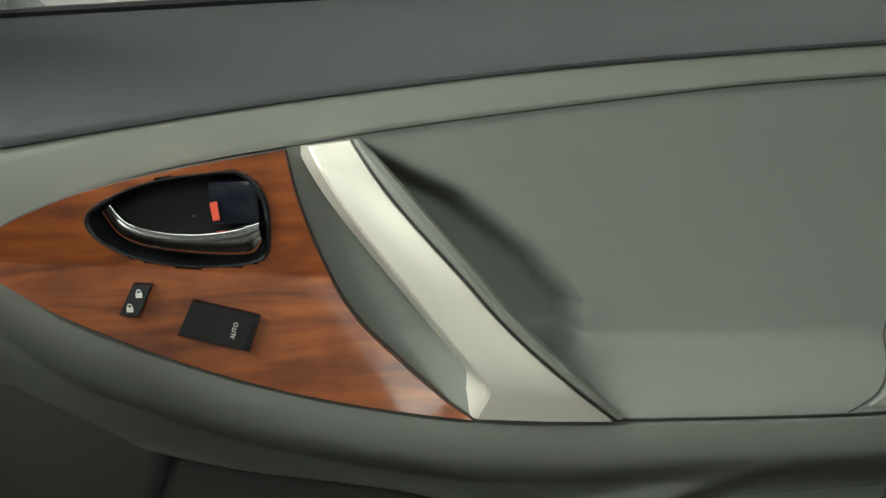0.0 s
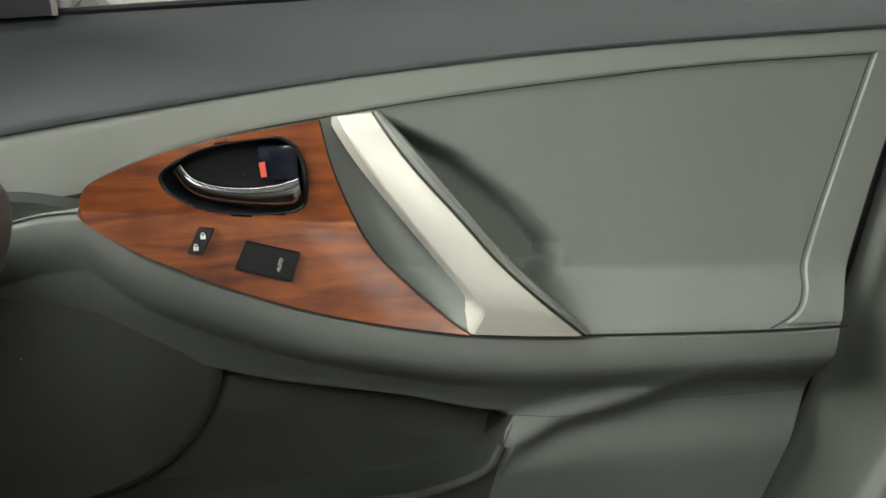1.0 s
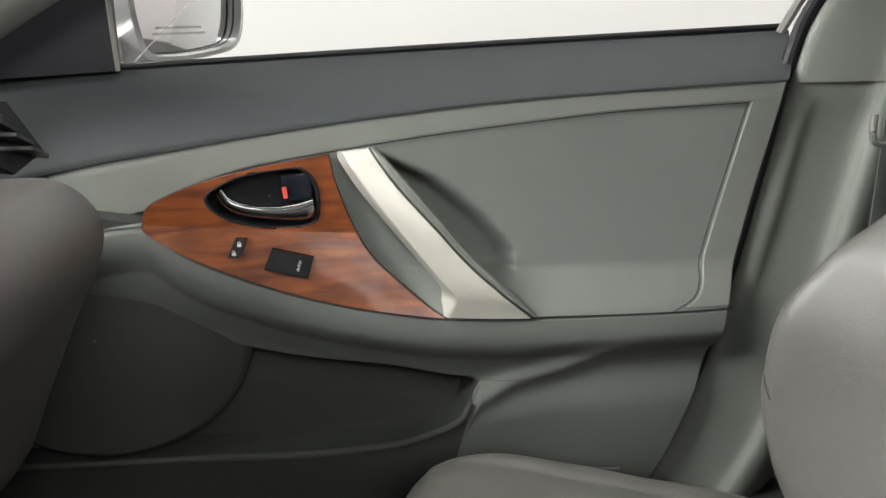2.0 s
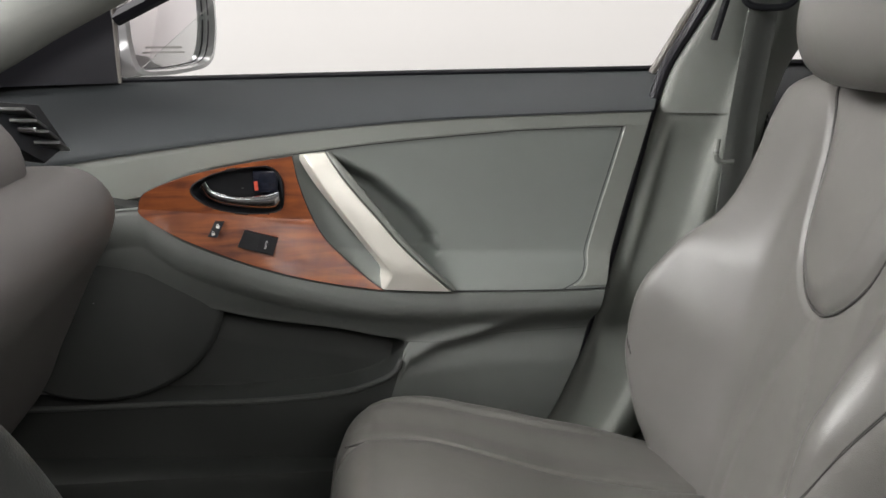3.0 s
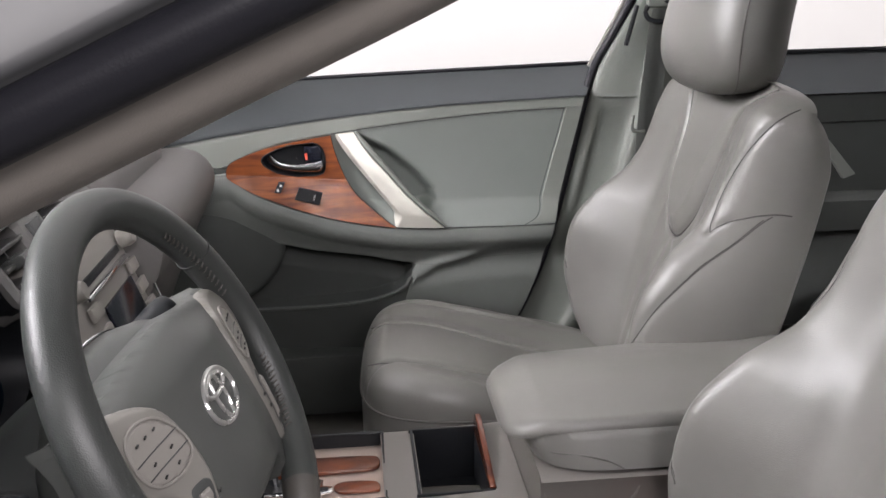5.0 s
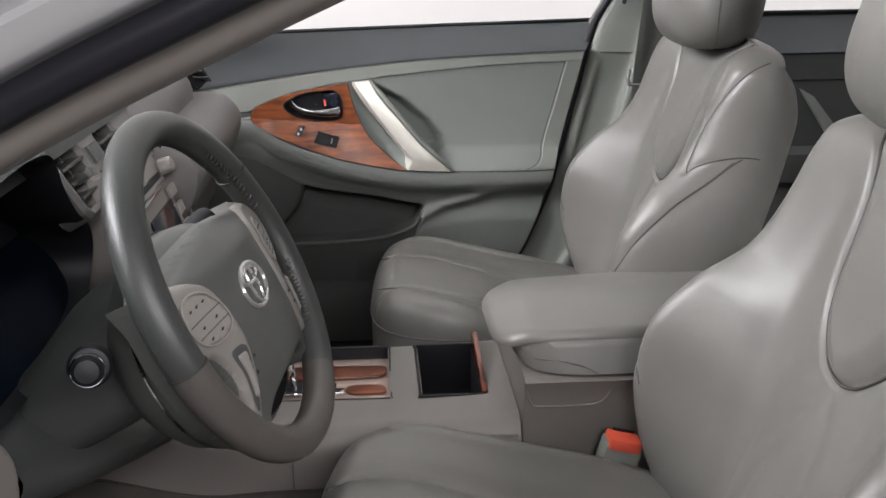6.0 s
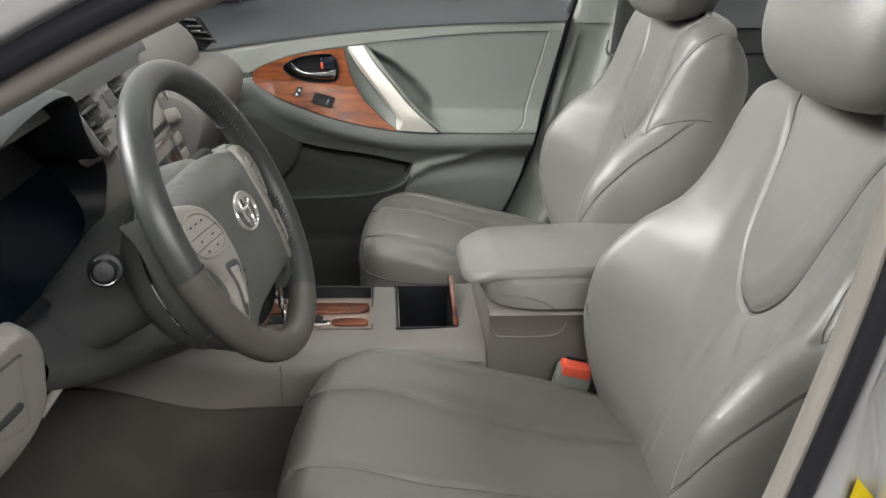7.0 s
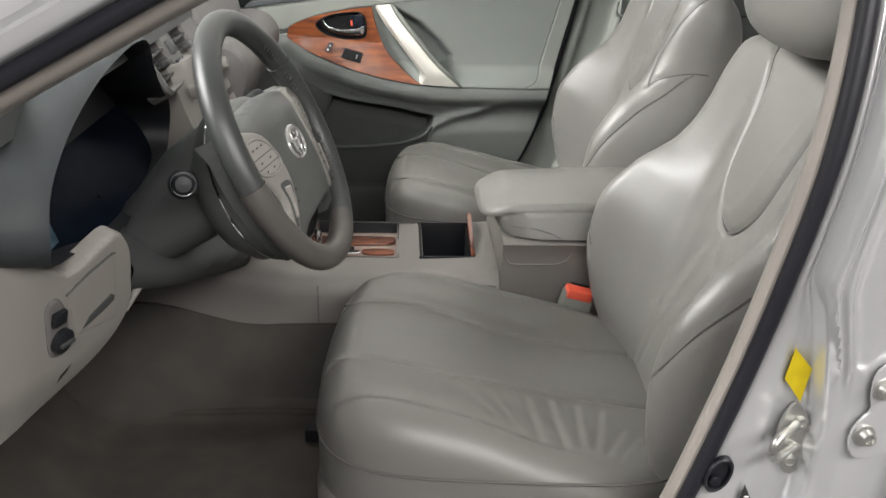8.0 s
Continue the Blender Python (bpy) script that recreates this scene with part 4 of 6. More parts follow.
smooth_seat = smooth_fn([(-0.16, 0.572), (-0.10, 0.575), (-0.04, 0.570), (0.05, 0.549), (0.15, 0.513), (0.25, 0.490), (0.36, 0.475)])


HINGE = np.array((0.30, 0.0, 0.45))


def make_seat(inner, lean_by=0.0, stretch=1.0):
    """A seat; inner: its half widths, lean_by: degrees its back stands forward, stretch: how tall the back is."""
    c_, s_ = math.cos(radians(lean_by)), math.sin(radians(lean_by))

    def tip(v, k=stretch):
        q = (np.asarray(v, float) - HINGE) * np.array((1, 1, k))
        return np.stack([q[:, 0] * c_ - q[:, 2] * s_, q[:, 1], q[:, 0] * s_ + q[:, 2] * c_], 1) + HINGE

    def tipped(geo, k=stretch):
        return tip(geo[0], k), geo[1]

    s = thing("front_seat", (0.12, YC, 0.28), "pale grey leather front seat with a stitched tongue-shaped insert", "car seat", "front seats")
    cush = part("cushion", pillow(-0.134, 0.36, YC - inner[0], YC + inner[1], seat_top, 0.44, 0.052, 4.2, 220, 200), LEATHER, s, "creased pale grey leather cushion", 60)
    part("cushion_base", pillow(-0.131, 0.35, YC - inner[0], YC + inner[1], lambda x, y: 0.45 + 0 * x, 0.37, 0.012, 6.0, 40, 40), LEATHER, s, "", 60)
    part("seat_frame", rbox((0.12, YC, 0.325), (0.36, 0.40, 0.10), 0.01), BLACK, s, "black seat frame and rails")
    part("seat_rail", rbox((-0.05, YC + 0.145, 0.283), (0.30, 0.026, 0.024), 0.004), BLACK, s, "black seat rail on the carpet")
    back = part("backrest", tipped(backrest()), LEATHER, s, "smooth pale grey leather backrest", 60)
    # stitched seams
    ins = [(u / back_w(z), z) for u, z in spline(INSERT[1:-1], 70)]
    part("insert_seam", tipped(tube(back_front(np.array([q[0] for q in ins]), np.array([q[1] for q in ins])) + NRM * 0.0022, 0.0016, 6)), THREAD, back, "dark seam round the tongue-shaped insert")
    for side in (-1, 1):
        for dv in (-0.0035, 0.0035):
            part("bolster_stitch", tipped(tube(back_front(side * np.clip(FLANK[8:, 0] + dv, 0, 1), FLANK[8:, 1] + dv), 0.0008, 5)), THREAD, back)
        part("shoulder_seam", tipped(tube(back_front(side * SHOULDER[:, 0], SHOULDER[:, 1]), 0.0010, 5)), THREAD, back)
        part("side_seam", tipped(tube(back_front(side * BRANCH[:, 0], BRANCH[:, 1]), 0.0010, 5)), THREAD, back)
    for line_ in (SEAM_IN, SEAM_OUT):
        q = line_[3:]
        part("cushion_seam", tube(np.stack([q[:, 0], YC + q[:, 1], seat_top(q[:, 0], YC + q[:, 1]) - 0.0003], 1), 0.0011, 6), THREAD, cush)
    a = np.linspace(math.pi - 1.55, math.pi + 2.3, 130)
    sq = (np.abs(np.cos(a)) ** 4.2 + np.abs(np.sin(a)) ** 4.2) ** (-1 / 4.2)
    part("cushion_piping", tube(np.stack([0.113 + 0.248 * np.cos(a) * sq, YC + (inner[1] - inner[0]) / 2 + (inner[0] + inner[1] + 0.002) / 2 * np.sin(a) * sq, 0.5095 + 0 * a], 1), 0.0016, 6), SEAM, cush, "stitched piping")
    # headrest
    rows = []
    for b in np.linspace(-math.pi / 2, math.pi / 2, 34):
        ring = []
        for q in np.linspace(0, 2 * math.pi, 56, endpoint=False):
            def pw(t, e):
                return math.copysign(abs(t) ** e, t)
            cz = pw(math.cos(b), 0.55)
            w, d = 0.142 * pw(math.cos(q), 0.62) * cz, 0.062 * pw(math.sin(q), 0.75) * cz
            h = 0.105 * pw(math.sin(b), 0.7)
            face = -0.016 * (1 - (w / 0.132) ** 2) if d < 0 else 0.020 * (1 - (w / 0.132) ** 2)
            squash = 1 - 0.10 * (h / 0.105)
            x = d + face * cz
            x = x + 0.22 * h + 0.02 * (h / 0.105) ** 2
            ring.append((0.462 + x, YC + w * squash, 1.055 + h))
        rows.append(ring)
    v, f = surf(np.array(rows), False, True)
    head = part("headrest", tipped((v - np.array((0, 0, 0.008)), f), 1.025), LEATHER, s, "padded pale grey leather headrest", 60)
    for dy in (-0.055, 0.055):
        part("headrest_post", tipped(tube(np.array([(0.482, YC + dy, 0.90), (0.478, YC + dy, 0.96), (0.474, YC + dy, 1.0)]), 0.006, 10)), CHROME, s)
    ring = []
    for b in np.linspace(-math.pi / 2 * 0.98, math.pi / 2 * 0.98, 40):
        def pw(t, e):
            return math.copysign(abs(t) ** e, t)
        cz, h = pw(math.cos(b), 0.55), 0.105 * pw(math.sin(b), 0.7)
        ring.append((0.462 + 0.22 * h + 0.02 * (h / 0.105) ** 2 - 0.020 * cz, YC - 0.1390 * cz * (1 - 0.10 * (h / 0.105)), 1.055 + h))
    part("headrest_seam", tipped(tube(np.array(ring) - np.array((0, 0, 0.008)), 0.0012, 6), 1.025), LEATHERWORN, head)
    return s


driver_seat = make_seat((0.262, 0.250))
driver_seat.rotation_euler = (0, 0, radians(-3.7))
passenger_seat = make_seat((0.188, 0.262), 3.0, 1.035)
passenger_seat.matrix_basis = pose(0.12 + 0.070, YC + 0.735, 0.28 - 0.004, 0, 0, -3.7)
tagged(passenger_seat, "smooth pale grey leather front seat beside the closed door")

# ---- rear bench and rear door, seen past the front seats ----
bench = thing("rear_bench", (1.15, 0.0, 0.30), "pale grey leather rear bench seat", "car seat")
part("cushion", pillow(0.80, 1.30, -0.66, 0.66, lambda x, y: 0.545 - 0.05 * ease(0.95, 1.3, x), 0.32, 0.06, 6, 40, 60), LEATHER, bench)
part("backrest", sheet(np.array([[(1.26 + 0.26 * t + 0.02 * math.cos(y * 9), y, 0.48 + 0.44 * t) for t in np.linspace(0, 1, 20)] for y in np.linspace(-0.66, 0.66, 50)]), (0.09, 0, 0)), LEATHER, bench)

rdoor = thing("rear_door", (0.9, 0.77, 0.40), "closed dark grey rear passenger door", "car door")
xr = np.linspace(0.575, 1.25, 40)[:, None]
for nm, z0, z1, y0, y1, m in (("belt_pad", 0.893, 0.972, 0.735, 0.80, BAND), ("upper_trim", 0.835, 0.890, 0.738, 0.740, DOORDARK), ("lower_panel", 0.40, 0.833, 0.725, 0.742, DOORDARK)):
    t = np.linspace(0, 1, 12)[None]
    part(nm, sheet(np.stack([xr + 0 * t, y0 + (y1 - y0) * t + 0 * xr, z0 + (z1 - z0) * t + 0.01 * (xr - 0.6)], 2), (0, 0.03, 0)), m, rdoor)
part("pull_handle", prism([(0.858, 0.700, 0.824), (0.888, 0.700, 0.808), (0.948, 0.692, 0.738), (0.924, 0.692, 0.729)], (0, 0.012, 0), 0.003), TRIM, rdoor, "grey pull handle")
part("armrest", rbox((0.95, 0.70, 0.66), (0.42, 0.09, 0.07), 0.02), DOORDARK, rdoor)
part("window_seal", tube(np.array([(0.575, 0.80, 0.972), (1.25, 0.80, 0.979)]), 0.005, 8), RUBBER, rdoor)

# ---- centre console ----
console = thing("centre_console", (0.1, 0.03, 0.27), "grey centre console with wood shift panel, tray and padded armrest", "console")
top_z = smooth_fn([(-0.50, 0.60), (-0.36, 0.560), (-0.27, 0.535), (-0.20, 0.520), (-0.04, 0.517), (0.135, 0.523), (0.20, 0.535)])
sect = []
for x in np.linspace(-0.55, 0.132, 60):
    h, yn, yf = float(top_z(x)), -0.105, 0.175
    yn = -0.105 - 0.02 * float(ease(-0.15, -0.45, x)) - 0.0
    pts = [(yn + 0.004, 0.30), (yn, 0.40), (yn - 0.002, h - 0.045), (yn + 0.006, h - 0.018), (yn + 0.022, h - 0.003), (yn + 0.045, h)]
    pts += [(0.03, h + 0.001)] + [(yf - (a - yn), b) for a, b in pts[::-1]]
    sect.append([(x, a, b) for a, b in spline(pts, 80)])
S = np.array(sect)
cx, cy = (S[:-1, :-1, 0] + S[1:, 1:, 0]) / 2, (S[:-1, :-1, 1] + S[1:, 1:, 1]) / 2
cz = (S[:-1, :-1, 2] + S[1:, 1:, 2]) / 2
hole = ((cx > 0.000) & (cx < 0.094) & (cy > -0.022) & (cy < 0.140)) | ((cx > -0.222) & (cx < -0.040) & (cy > -0.018) & (cy < 0.150))
body = part("body", sheet(S, (0, 0, -0.004), ~(hole & (cz > 0.48))), CONSOLEGREY, console, "grey moulded console body")
part("carpet_side", sheet(np.array([[(x, -0.118 - 0.022 * float(ease(-0.25, -0.5, x)) - 0.02 * t, 0.435 + 0.05 * float(ease(-0.26, -0.46, x)) - (0.18 + 0.05 * float(ease(-0.26, -0.46, x))) * t) for t in np.linspace(0, 1, 8)] for x in np.linspace(-0.80, 0.30, 40)]), (0, 0.01, 0)), CARPET, console, "carpeted lower side of the console")
part("side_seam", tube(np.array([(-0.172, -0.1085, 0.505), (-0.172, -0.109, 0.47), (-0.172, -0.108, 0.43)]), 0.0008, 6), SEAM, console)

# open tray with a raised wooden lid
part("tray", [rbox((0.047, 0.059, 0.44), (0.098, 0.166, 0.006), 0), rbox((0.0015, 0.059, 0.480), (0.004, 0.166, 0.084), 0.001), rbox((0.0925, 0.059, 0.480), (0.004, 0.166, 0.084), 0.001), rbox((0.047, -0.0225, 0.480), (0.098, 0.004, 0.084), 0.001), rbox((0.047, 0.1405, 0.480), (0.098, 0.004, 0.084), 0.001)], BLACK, console, "empty black storage tray")
part("tray_wrapper", [rbox((0.045, 0.02, 0.4445), (0.022, 0.012, 0.001), 0, Matrix.Rotation(0.4, 3, "Z")), rbox((0.07, 0.01, 0.4445), (0.016, 0.005, 0.001), 0, Matrix.Rotation(-0.3, 3, "Z"))], PRINT, console)
lid = spline([(-0.020, 0.520), (-0.017, 0.525), (0.03, 0.534), (0.09, 0.544), (0.124, 0.548), (0.136, 0.541), (0.138, 0.520)], 40)
part("tray_lid", prism([(0.0885 + 0.06 * (z - 0.52), y, z) for y, z in lid], (0.008, 0, 0), 0.0025), DARKWOOD, console, "raised wooden tray lid")

# shift panel
def shift_z(y):
    return 0.5125 - 0.10 * (y + 0.018)


shift = part("shift_panel", sheet(np.array([[(x, y, shift_z(y)) for y in np.linspace(-0.018, 0.150, 20)] for x in np.linspace(-0.224, -0.040, 20)]), (0, 0, -0.006)), SATINPLATE, console, "satin beige panel round the gear lever")
part("shift_wall", [rbox((-0.132, 0.1515, 0.499), (0.188, 0.004, 0.034), 0.0005), rbox((-0.0385, 0.066, 0.506), (0.003, 0.170, 0.020), 0.0005), rbox((-0.2255, 0.066, 0.506), (0.003, 0.170, 0.020), 0.0005)], BLACK, shift, "black wall round the sunken panel")


def inlay(outline, height):
    """A raised wooden strip on the shift panel."""
    return prism([(x, y, shift_z(y) + 0.0005) for x, y in spline(outline, 60, True)], (0, 0, height), 0.0022, 3)


part("wood_strip", inlay([(-0.220, 0.064), (-0.19, 0.060), (-0.12, 0.062), (-0.06, 0.066), (-0.046, 0.074), (-0.0445, 0.090), (-0.048, 0.102), (-0.07, 0.106), (-0.13, 0.108), (-0.20, 0.110), (-0.220, 0.108)], 0.006), DARKWOOD, shift, "glossy reddish wood strip")
part("wood_strip", inlay([(-0.102, 0.030), (-0.085, 0.036), (-0.060, 0.034), (-0.048, 0.028), (-0.046, 0.010), (-0.052, 0.005), (-0.080, 0.004), (-0.096, 0.006), (-0.104, 0.016)], 0.004), DARKWOOD, shift, "glossy reddish wood strip")
part("wood_strip", inlay([(-0.220, 0.034), (-0.214, 0.046), (-0.206, 0.040), (-0.206, 0.008), (-0.214, 0.004), (-0.220, 0.010)], 0.004), DARKWOOD, shift, "glossy reddish wood strip")
part("shift_rim", tube(spline([(-0.224, -0.012, 0.5175), (-0.218, -0.018, 0.5175), (-0.13, -0.018, 0.517), (-0.045, -0.018, 0.516), (-0.039, -0.012, 0.516), (-0.039, 0.07, 0.516), (-0.039, 0.144, 0.516), (-0.045, 0.150, 0.516), (-0.13, 0.150, 0.517), (-0.218, 0.150, 0.5175), (-0.224, 0.144, 0.5175), (-0.224, 0.07, 0.5175)], 120, True), 0.0022, 6, True), BLACK, shift)
gate = part("shift_gate", prism([(-0.203, 0.006, 0.5125), (-0.118, 0.004, 0.5125), (-0.106, 0.008, 0.512), (-0.106, 0.022, 0.511), (-0.118, 0.024, 0.511), (-0.118, 0.040, 0.510), (-0.132, 0.050, 0.509), (-0.190, 0.052, 0.509), (-0.203, 0.044, 0.510)], (0, 0, 0.003), 0.001), CHROME, shift, "stepped chrome shift gate")
part("gate_slot", prism([(-0.198, 0.011, 0.5152), (-0.122, 0.009, 0.5152), (-0.111, 0.011, 0.5150), (-0.111, 0.018, 0.5142), (-0.123, 0.020, 0.5142), (-0.123, 0.037, 0.5130), (-0.135, 0.045, 0.5126), (-0.188, 0.047, 0.5122), (-0.198, 0.040, 0.5130)], (0, 0, 0.0014), 0), BLACK, gate)
lever = part("gear_lever", tube(spline([(-0.178, 0.034, 0.510), (-0.183, 0.034, 0.545), (-0.192, 0.034, 0.58)], 12), [0.006] * 12, 10), CHROME, shift, "chrome gear lever")
part("lever_knob", lathe([(0.004, 0.0), (0.015, 0.008), (0.021, 0.03), (0.023, 0.055), (0.018, 0.075), (0.005, 0.082)], (-0.191, 0.034, 0.572), (-0.25, 0, 1)), LEATHERDARK, lever, "dark leather lever knob")

# bin and padded armrest
binp = []
for x in np.linspace(0.1335, 0.56, 30):
    binp.append([(x, y, z) for y, z in spline([(-0.106, 0.30), (-0.1125, 0.42), (-0.1072, 0.560), (-0.1066, 0.578), (-0.1045, 0.5845), (0.03, 0.585), (0.165, 0.5835), (0.170, 0.56), (0.172, 0.30)], 50)])
part("bin", surf(np.array(binp)), CONSOLEGREY, console, "grey console storage bin")
part("bin_front", prism([(0.1335, -0.106, 0.30), (0.1335, -0.106, 0.570), (0.1335, -0.098, 0.585), (0.1335, 0.160, 0.585), (0.1335, 0.170, 0.56), (0.1335, 0.170, 0.30)], (0.004, 0, 0)), CONSOLEGREY, console)
part("bin_recess_edge", tube(spline([(0.1365, -0.1035, 0.584), (0.1375, -0.1068, 0.562), (0.144, -0.1079, 0.548), (0.155, -0.1082, 0.5455), (0.20, -0.1083, 0.5450), (0.228, -0.1082, 0.547), (0.243, -0.1074, 0.556), (0.256, -0.1035, 0.584)], 50), 0.0015, 6), CONSOLEGREY, console)


def arm_top(x, y):
    q = (y - 0.03) / 0.115
    return 0.643 - np.where(q > 0, 0.016, 0.005) * q * q + 0.042 * (x - 0.11) - 0.014 * ease(0.155, 0.098, x)


av, af = pillow(0.098, 0.52, -0.090, 0.140, arm_top, 0.612, 0.011, 5.0, 110, 80)
av = np.array(av)
av[:, 2] += ease(0.626, 0.613, av[:, 2]) * (0.012 + 0.040 * (av[:, 0] - 0.11) - 0.012 * ease(0.155, 0.098, av[:, 0]))
arm = part("armrest", (av, af), LEATHER, console, "padded grey leather armrest lid", 60)
bv, bf = pillow(0.1005, 0.515, -0.088, 0.138, lambda x, y: 0.629 + 0.040 * (x - 0.11) - 0.014 * ease(0.155, 0.098, x), 0.5885, 0.002, 4.8, 90, 60)
bv = np.array(bv)
down = np.clip((0.636 - bv[:, 2]) / 0.047, 0, 1)
bv[:, 0] += 0.030 * down * ease(0.26, 0.11, bv[:, 0])
bv[:, 1] -= 0.0185 * down * ease(0.0, -0.07, bv[:, 1])
part("armrest_base", (bv, bf), LEATHER, arm, "smooth grey side of the armrest lid", 50)
near_side = bv[bv[:, 1] < 0.0]


def on_side(x, z):
    """A point on the near side of the lid's base."""
    q = near_side[np.hypot(near_side[:, 0] - x, near_side[:, 2] - z).argmin()]
    return (x, q[1] - 0.0004, z)


part("armrest_latch", tube(spline([on_side(x, z) for x, z in ((0.134, 0.6045), (0.155, 0.6050), (0.180, 0.6045), (0.200, 0.6020), (0.216, 0.5965), (0.230, 0.5895))], 30), 0.0010, 6), SEAM, arm)

# buckle beside the driver's seat
buckle = thing("seat_belt_buckle", (0.258, -0.147, 0.46), "grey seat belt buckle with a red release button", "buckle")
tilt = Matrix.Rotation(radians(14), 3, "Y")
part("buckle_body", rbox((0.2500, -0.147, 0.485), (0.050, 0.030, 0.060), 0.006, tilt), TRIM, buckle)
part("release_button", rbox((0.2560, -0.150, 0.5135), (0.043, 0.030, 0.016), 0.004, tilt), RED, buckle, "red release button")
part("buckle_slot", rbox((0.2595, -0.138, 0.5225), (0.030, 0.004, 0.003), 0.001, tilt), BLACK, buckle)
part("buckle_stalk", rbox((0.262, -0.147, 0.43), (0.03, 0.018, 0.08), 0.004, tilt), BLACK, buckle)

# ---- dashboard ----
dash = thing("dashboard", (-0.6, 0.0, 0.5), "two-tone slate and pale grey dashboard with black vents", "dashboard")


def loft(profile, ys, shrink, n=50, centre=None):
    """A moulding of one profile (x, z) along y, drawn in at its ends."""
    p = spline(profile, n)
    c = p.mean(0) if centre is None else np.array(centre)
    rows = []
    for y, k in zip(ys, shrink):
        q = c + (p - c) * k
        rows.append(np.stack([q[:, 0], np.full(n, y), q[:, 1]], 1))
    return surf(np.array(rows))


def plate(at, poly, holes, height, thick, roll_, step):
    """A pressed plate in the plane at (origin, across, up, normal): an outline with holes, its edges rolled back."""
    poly, holes = np.asarray(poly, float), [np.asarray(h, float) for h in holes]

    def depth(x, y):
        d = inside(poly, x, y)
        for h in holes:
            d = np.minimum(d, -inside(h, x, y))
        return d

    lo, hi = poly.min(0) - step, poly.max(0) + step
    x, y = np.meshgrid(np.arange(lo[0], hi[0], step), np.arange(lo[1], hi[1], step), indexing="ij")
    for _ in range(3):
        d, e = depth(x, y), step * 0.1
        gx, gy = (depth(x + e, y) - depth(x - e, y)) / (2 * e), (depth(x, y + e) - depth(x, y - e)) / (2 * e)
        near = np.abs(d) < 0.75 * step
        x, y = np.where(near, x - d * gx, x), np.where(near, y - d * gy, y)
    d = depth(x, y)
    ok = d > -0.12 * step
    keep = ok[:-1, :-1] & ok[1:, :-1] & ok[:-1, 1:] & ok[1:, 1:]
    q = 1 - np.clip(d / roll_, 0, 1)
    n = height(x, y) - roll_ * (1 - np.sqrt(np.maximum(1 - q * q, 0)))
    o, e1, e2, en = [np.array(q, float) for q in at]
    return sheet(o + x[..., None] * e1 + y[..., None] * e2 + n[..., None] * en, tuple(en * -thick), keep)


yy = np.r_[0.150, 0.151, 0.155, 0.165, np.linspace(0.18, 0.58, 16), 0.60, 0.615, 0.625, 0.630]
yp = yy - 0.075 * ease(0.20, 0.60, yy)
sh = np.r_[0.02, 0.90, 0.96, 0.99, np.ones(16), 0.985, 0.95, 0.88, 0.6]
part("upper_pad", loft([(-0.98, 0.90), (-0.70, 0.945), (-0.50, 0.945), (-0.44, 0.932), (-0.405, 0.912), (-0.385, 0.888), (-0.378, 0.868), (-0.38, 0.852), (-0.45, 0.84)], yp, sh), DASHGREY, dash, "pale grey airbag pad")
part("glove_box", loft([(-0.42, 0.852), (-0.355, 0.852), (-0.322, 0.835), (-0.307, 0.805), (-0.316, 0.765), (-0.340, 0.72), (-0.378, 0.64), (-0.42, 0.56), (-0.52, 0.50)], yy, sh, centre=(-0.45, 0.70)), DASHGREY, dash, "pale grey rounded glove box")
part("core", rbox((-0.67, 0.06, 0.72), (0.44, 1.14, 0.38), 0.04), BLACK, dash, "dark body behind the mouldings")
part("top_pad", loft([(-1.0, 0.90), (-0.75, 0.955), (-0.50, 0.950), (-0.42, 0.935), (-0.40, 0.90)], np.linspace(-0.66, 0.22, 12), np.ones(12)), SLATE, dash, "slate vinyl dash top")

# side vent at the passenger's end
vent = part("side_vent", prism([(-0.440, 0.600, 0.925), (-0.395, 0.640, 0.918), (-0.370, 0.650, 0.868), (-0.385, 0.610, 0.852), (-0.415, 0.585, 0.880)], (-0.03, 0.02, 0), 0.004), BLACK, dash, "black side air vent")
for k in range(4):
    t = k / 3
    part("slat", rbox((-0.412 + 0.030 * t, 0.612 + 0.018 * t, 0.910 - 0.040 * t), (0.030, 0.040, 0.004), 0.001, Matrix.Rotation(radians(-20), 3, "X")), VENTGREY, vent)
part("vent_tab", rbox((-0.398, 0.598, 0.893), (0.02, 0.008, 0.006), 0.002), CHROME, vent)

# centre stack


def stack_x(z):
    return -0.360 + 0.35 * (0.835 - z)


SY = 0.02
stack = part("radio_fascia", sheet(np.array([[(stack_x(z) - 0.012 * (abs(y - SY) / 0.13) ** 3, y, z) for z in np.linspace(0.57, 0.862, 20)] for y in np.linspace(SY - 0.135, SY + 0.135, 24)]), (-0.06, 0, 0)), PALE, dash, "pale silver-grey centre stack")
ROT = Matrix.Rotation(radians(-19.3), 3, "Y")
part("screen", rbox((stack_x(0.755) + 0.002, SY + 0.012, 0.755), (0.004, 0.115, 0.062), 0.0015, ROT), GLOSSBLACK, stack, "dark radio display")
part("disc_slot", rbox((stack_x(0.818) + 0.001, SY, 0.818), (0.004, 0.15, 0.009), 0.001, ROT), BLACK, stack)
part("slot_shelf", rbox((stack_x(0.806) + 0.003, SY, 0.806), (0.008, 0.16, 0.006), 0.002, ROT), CHROME, stack)
for y in (SY - 0.108, SY + 0.100):
    part("radio_knob", lathe([(0.0115, 0), (0.0118, 0.008), (0.0102, 0.016), (0.009, 0.018), (0.002, 0.018)], (stack_x(0.822), y, 0.822), (1, 0, 0.35)), PALE, stack, "silver radio knob")
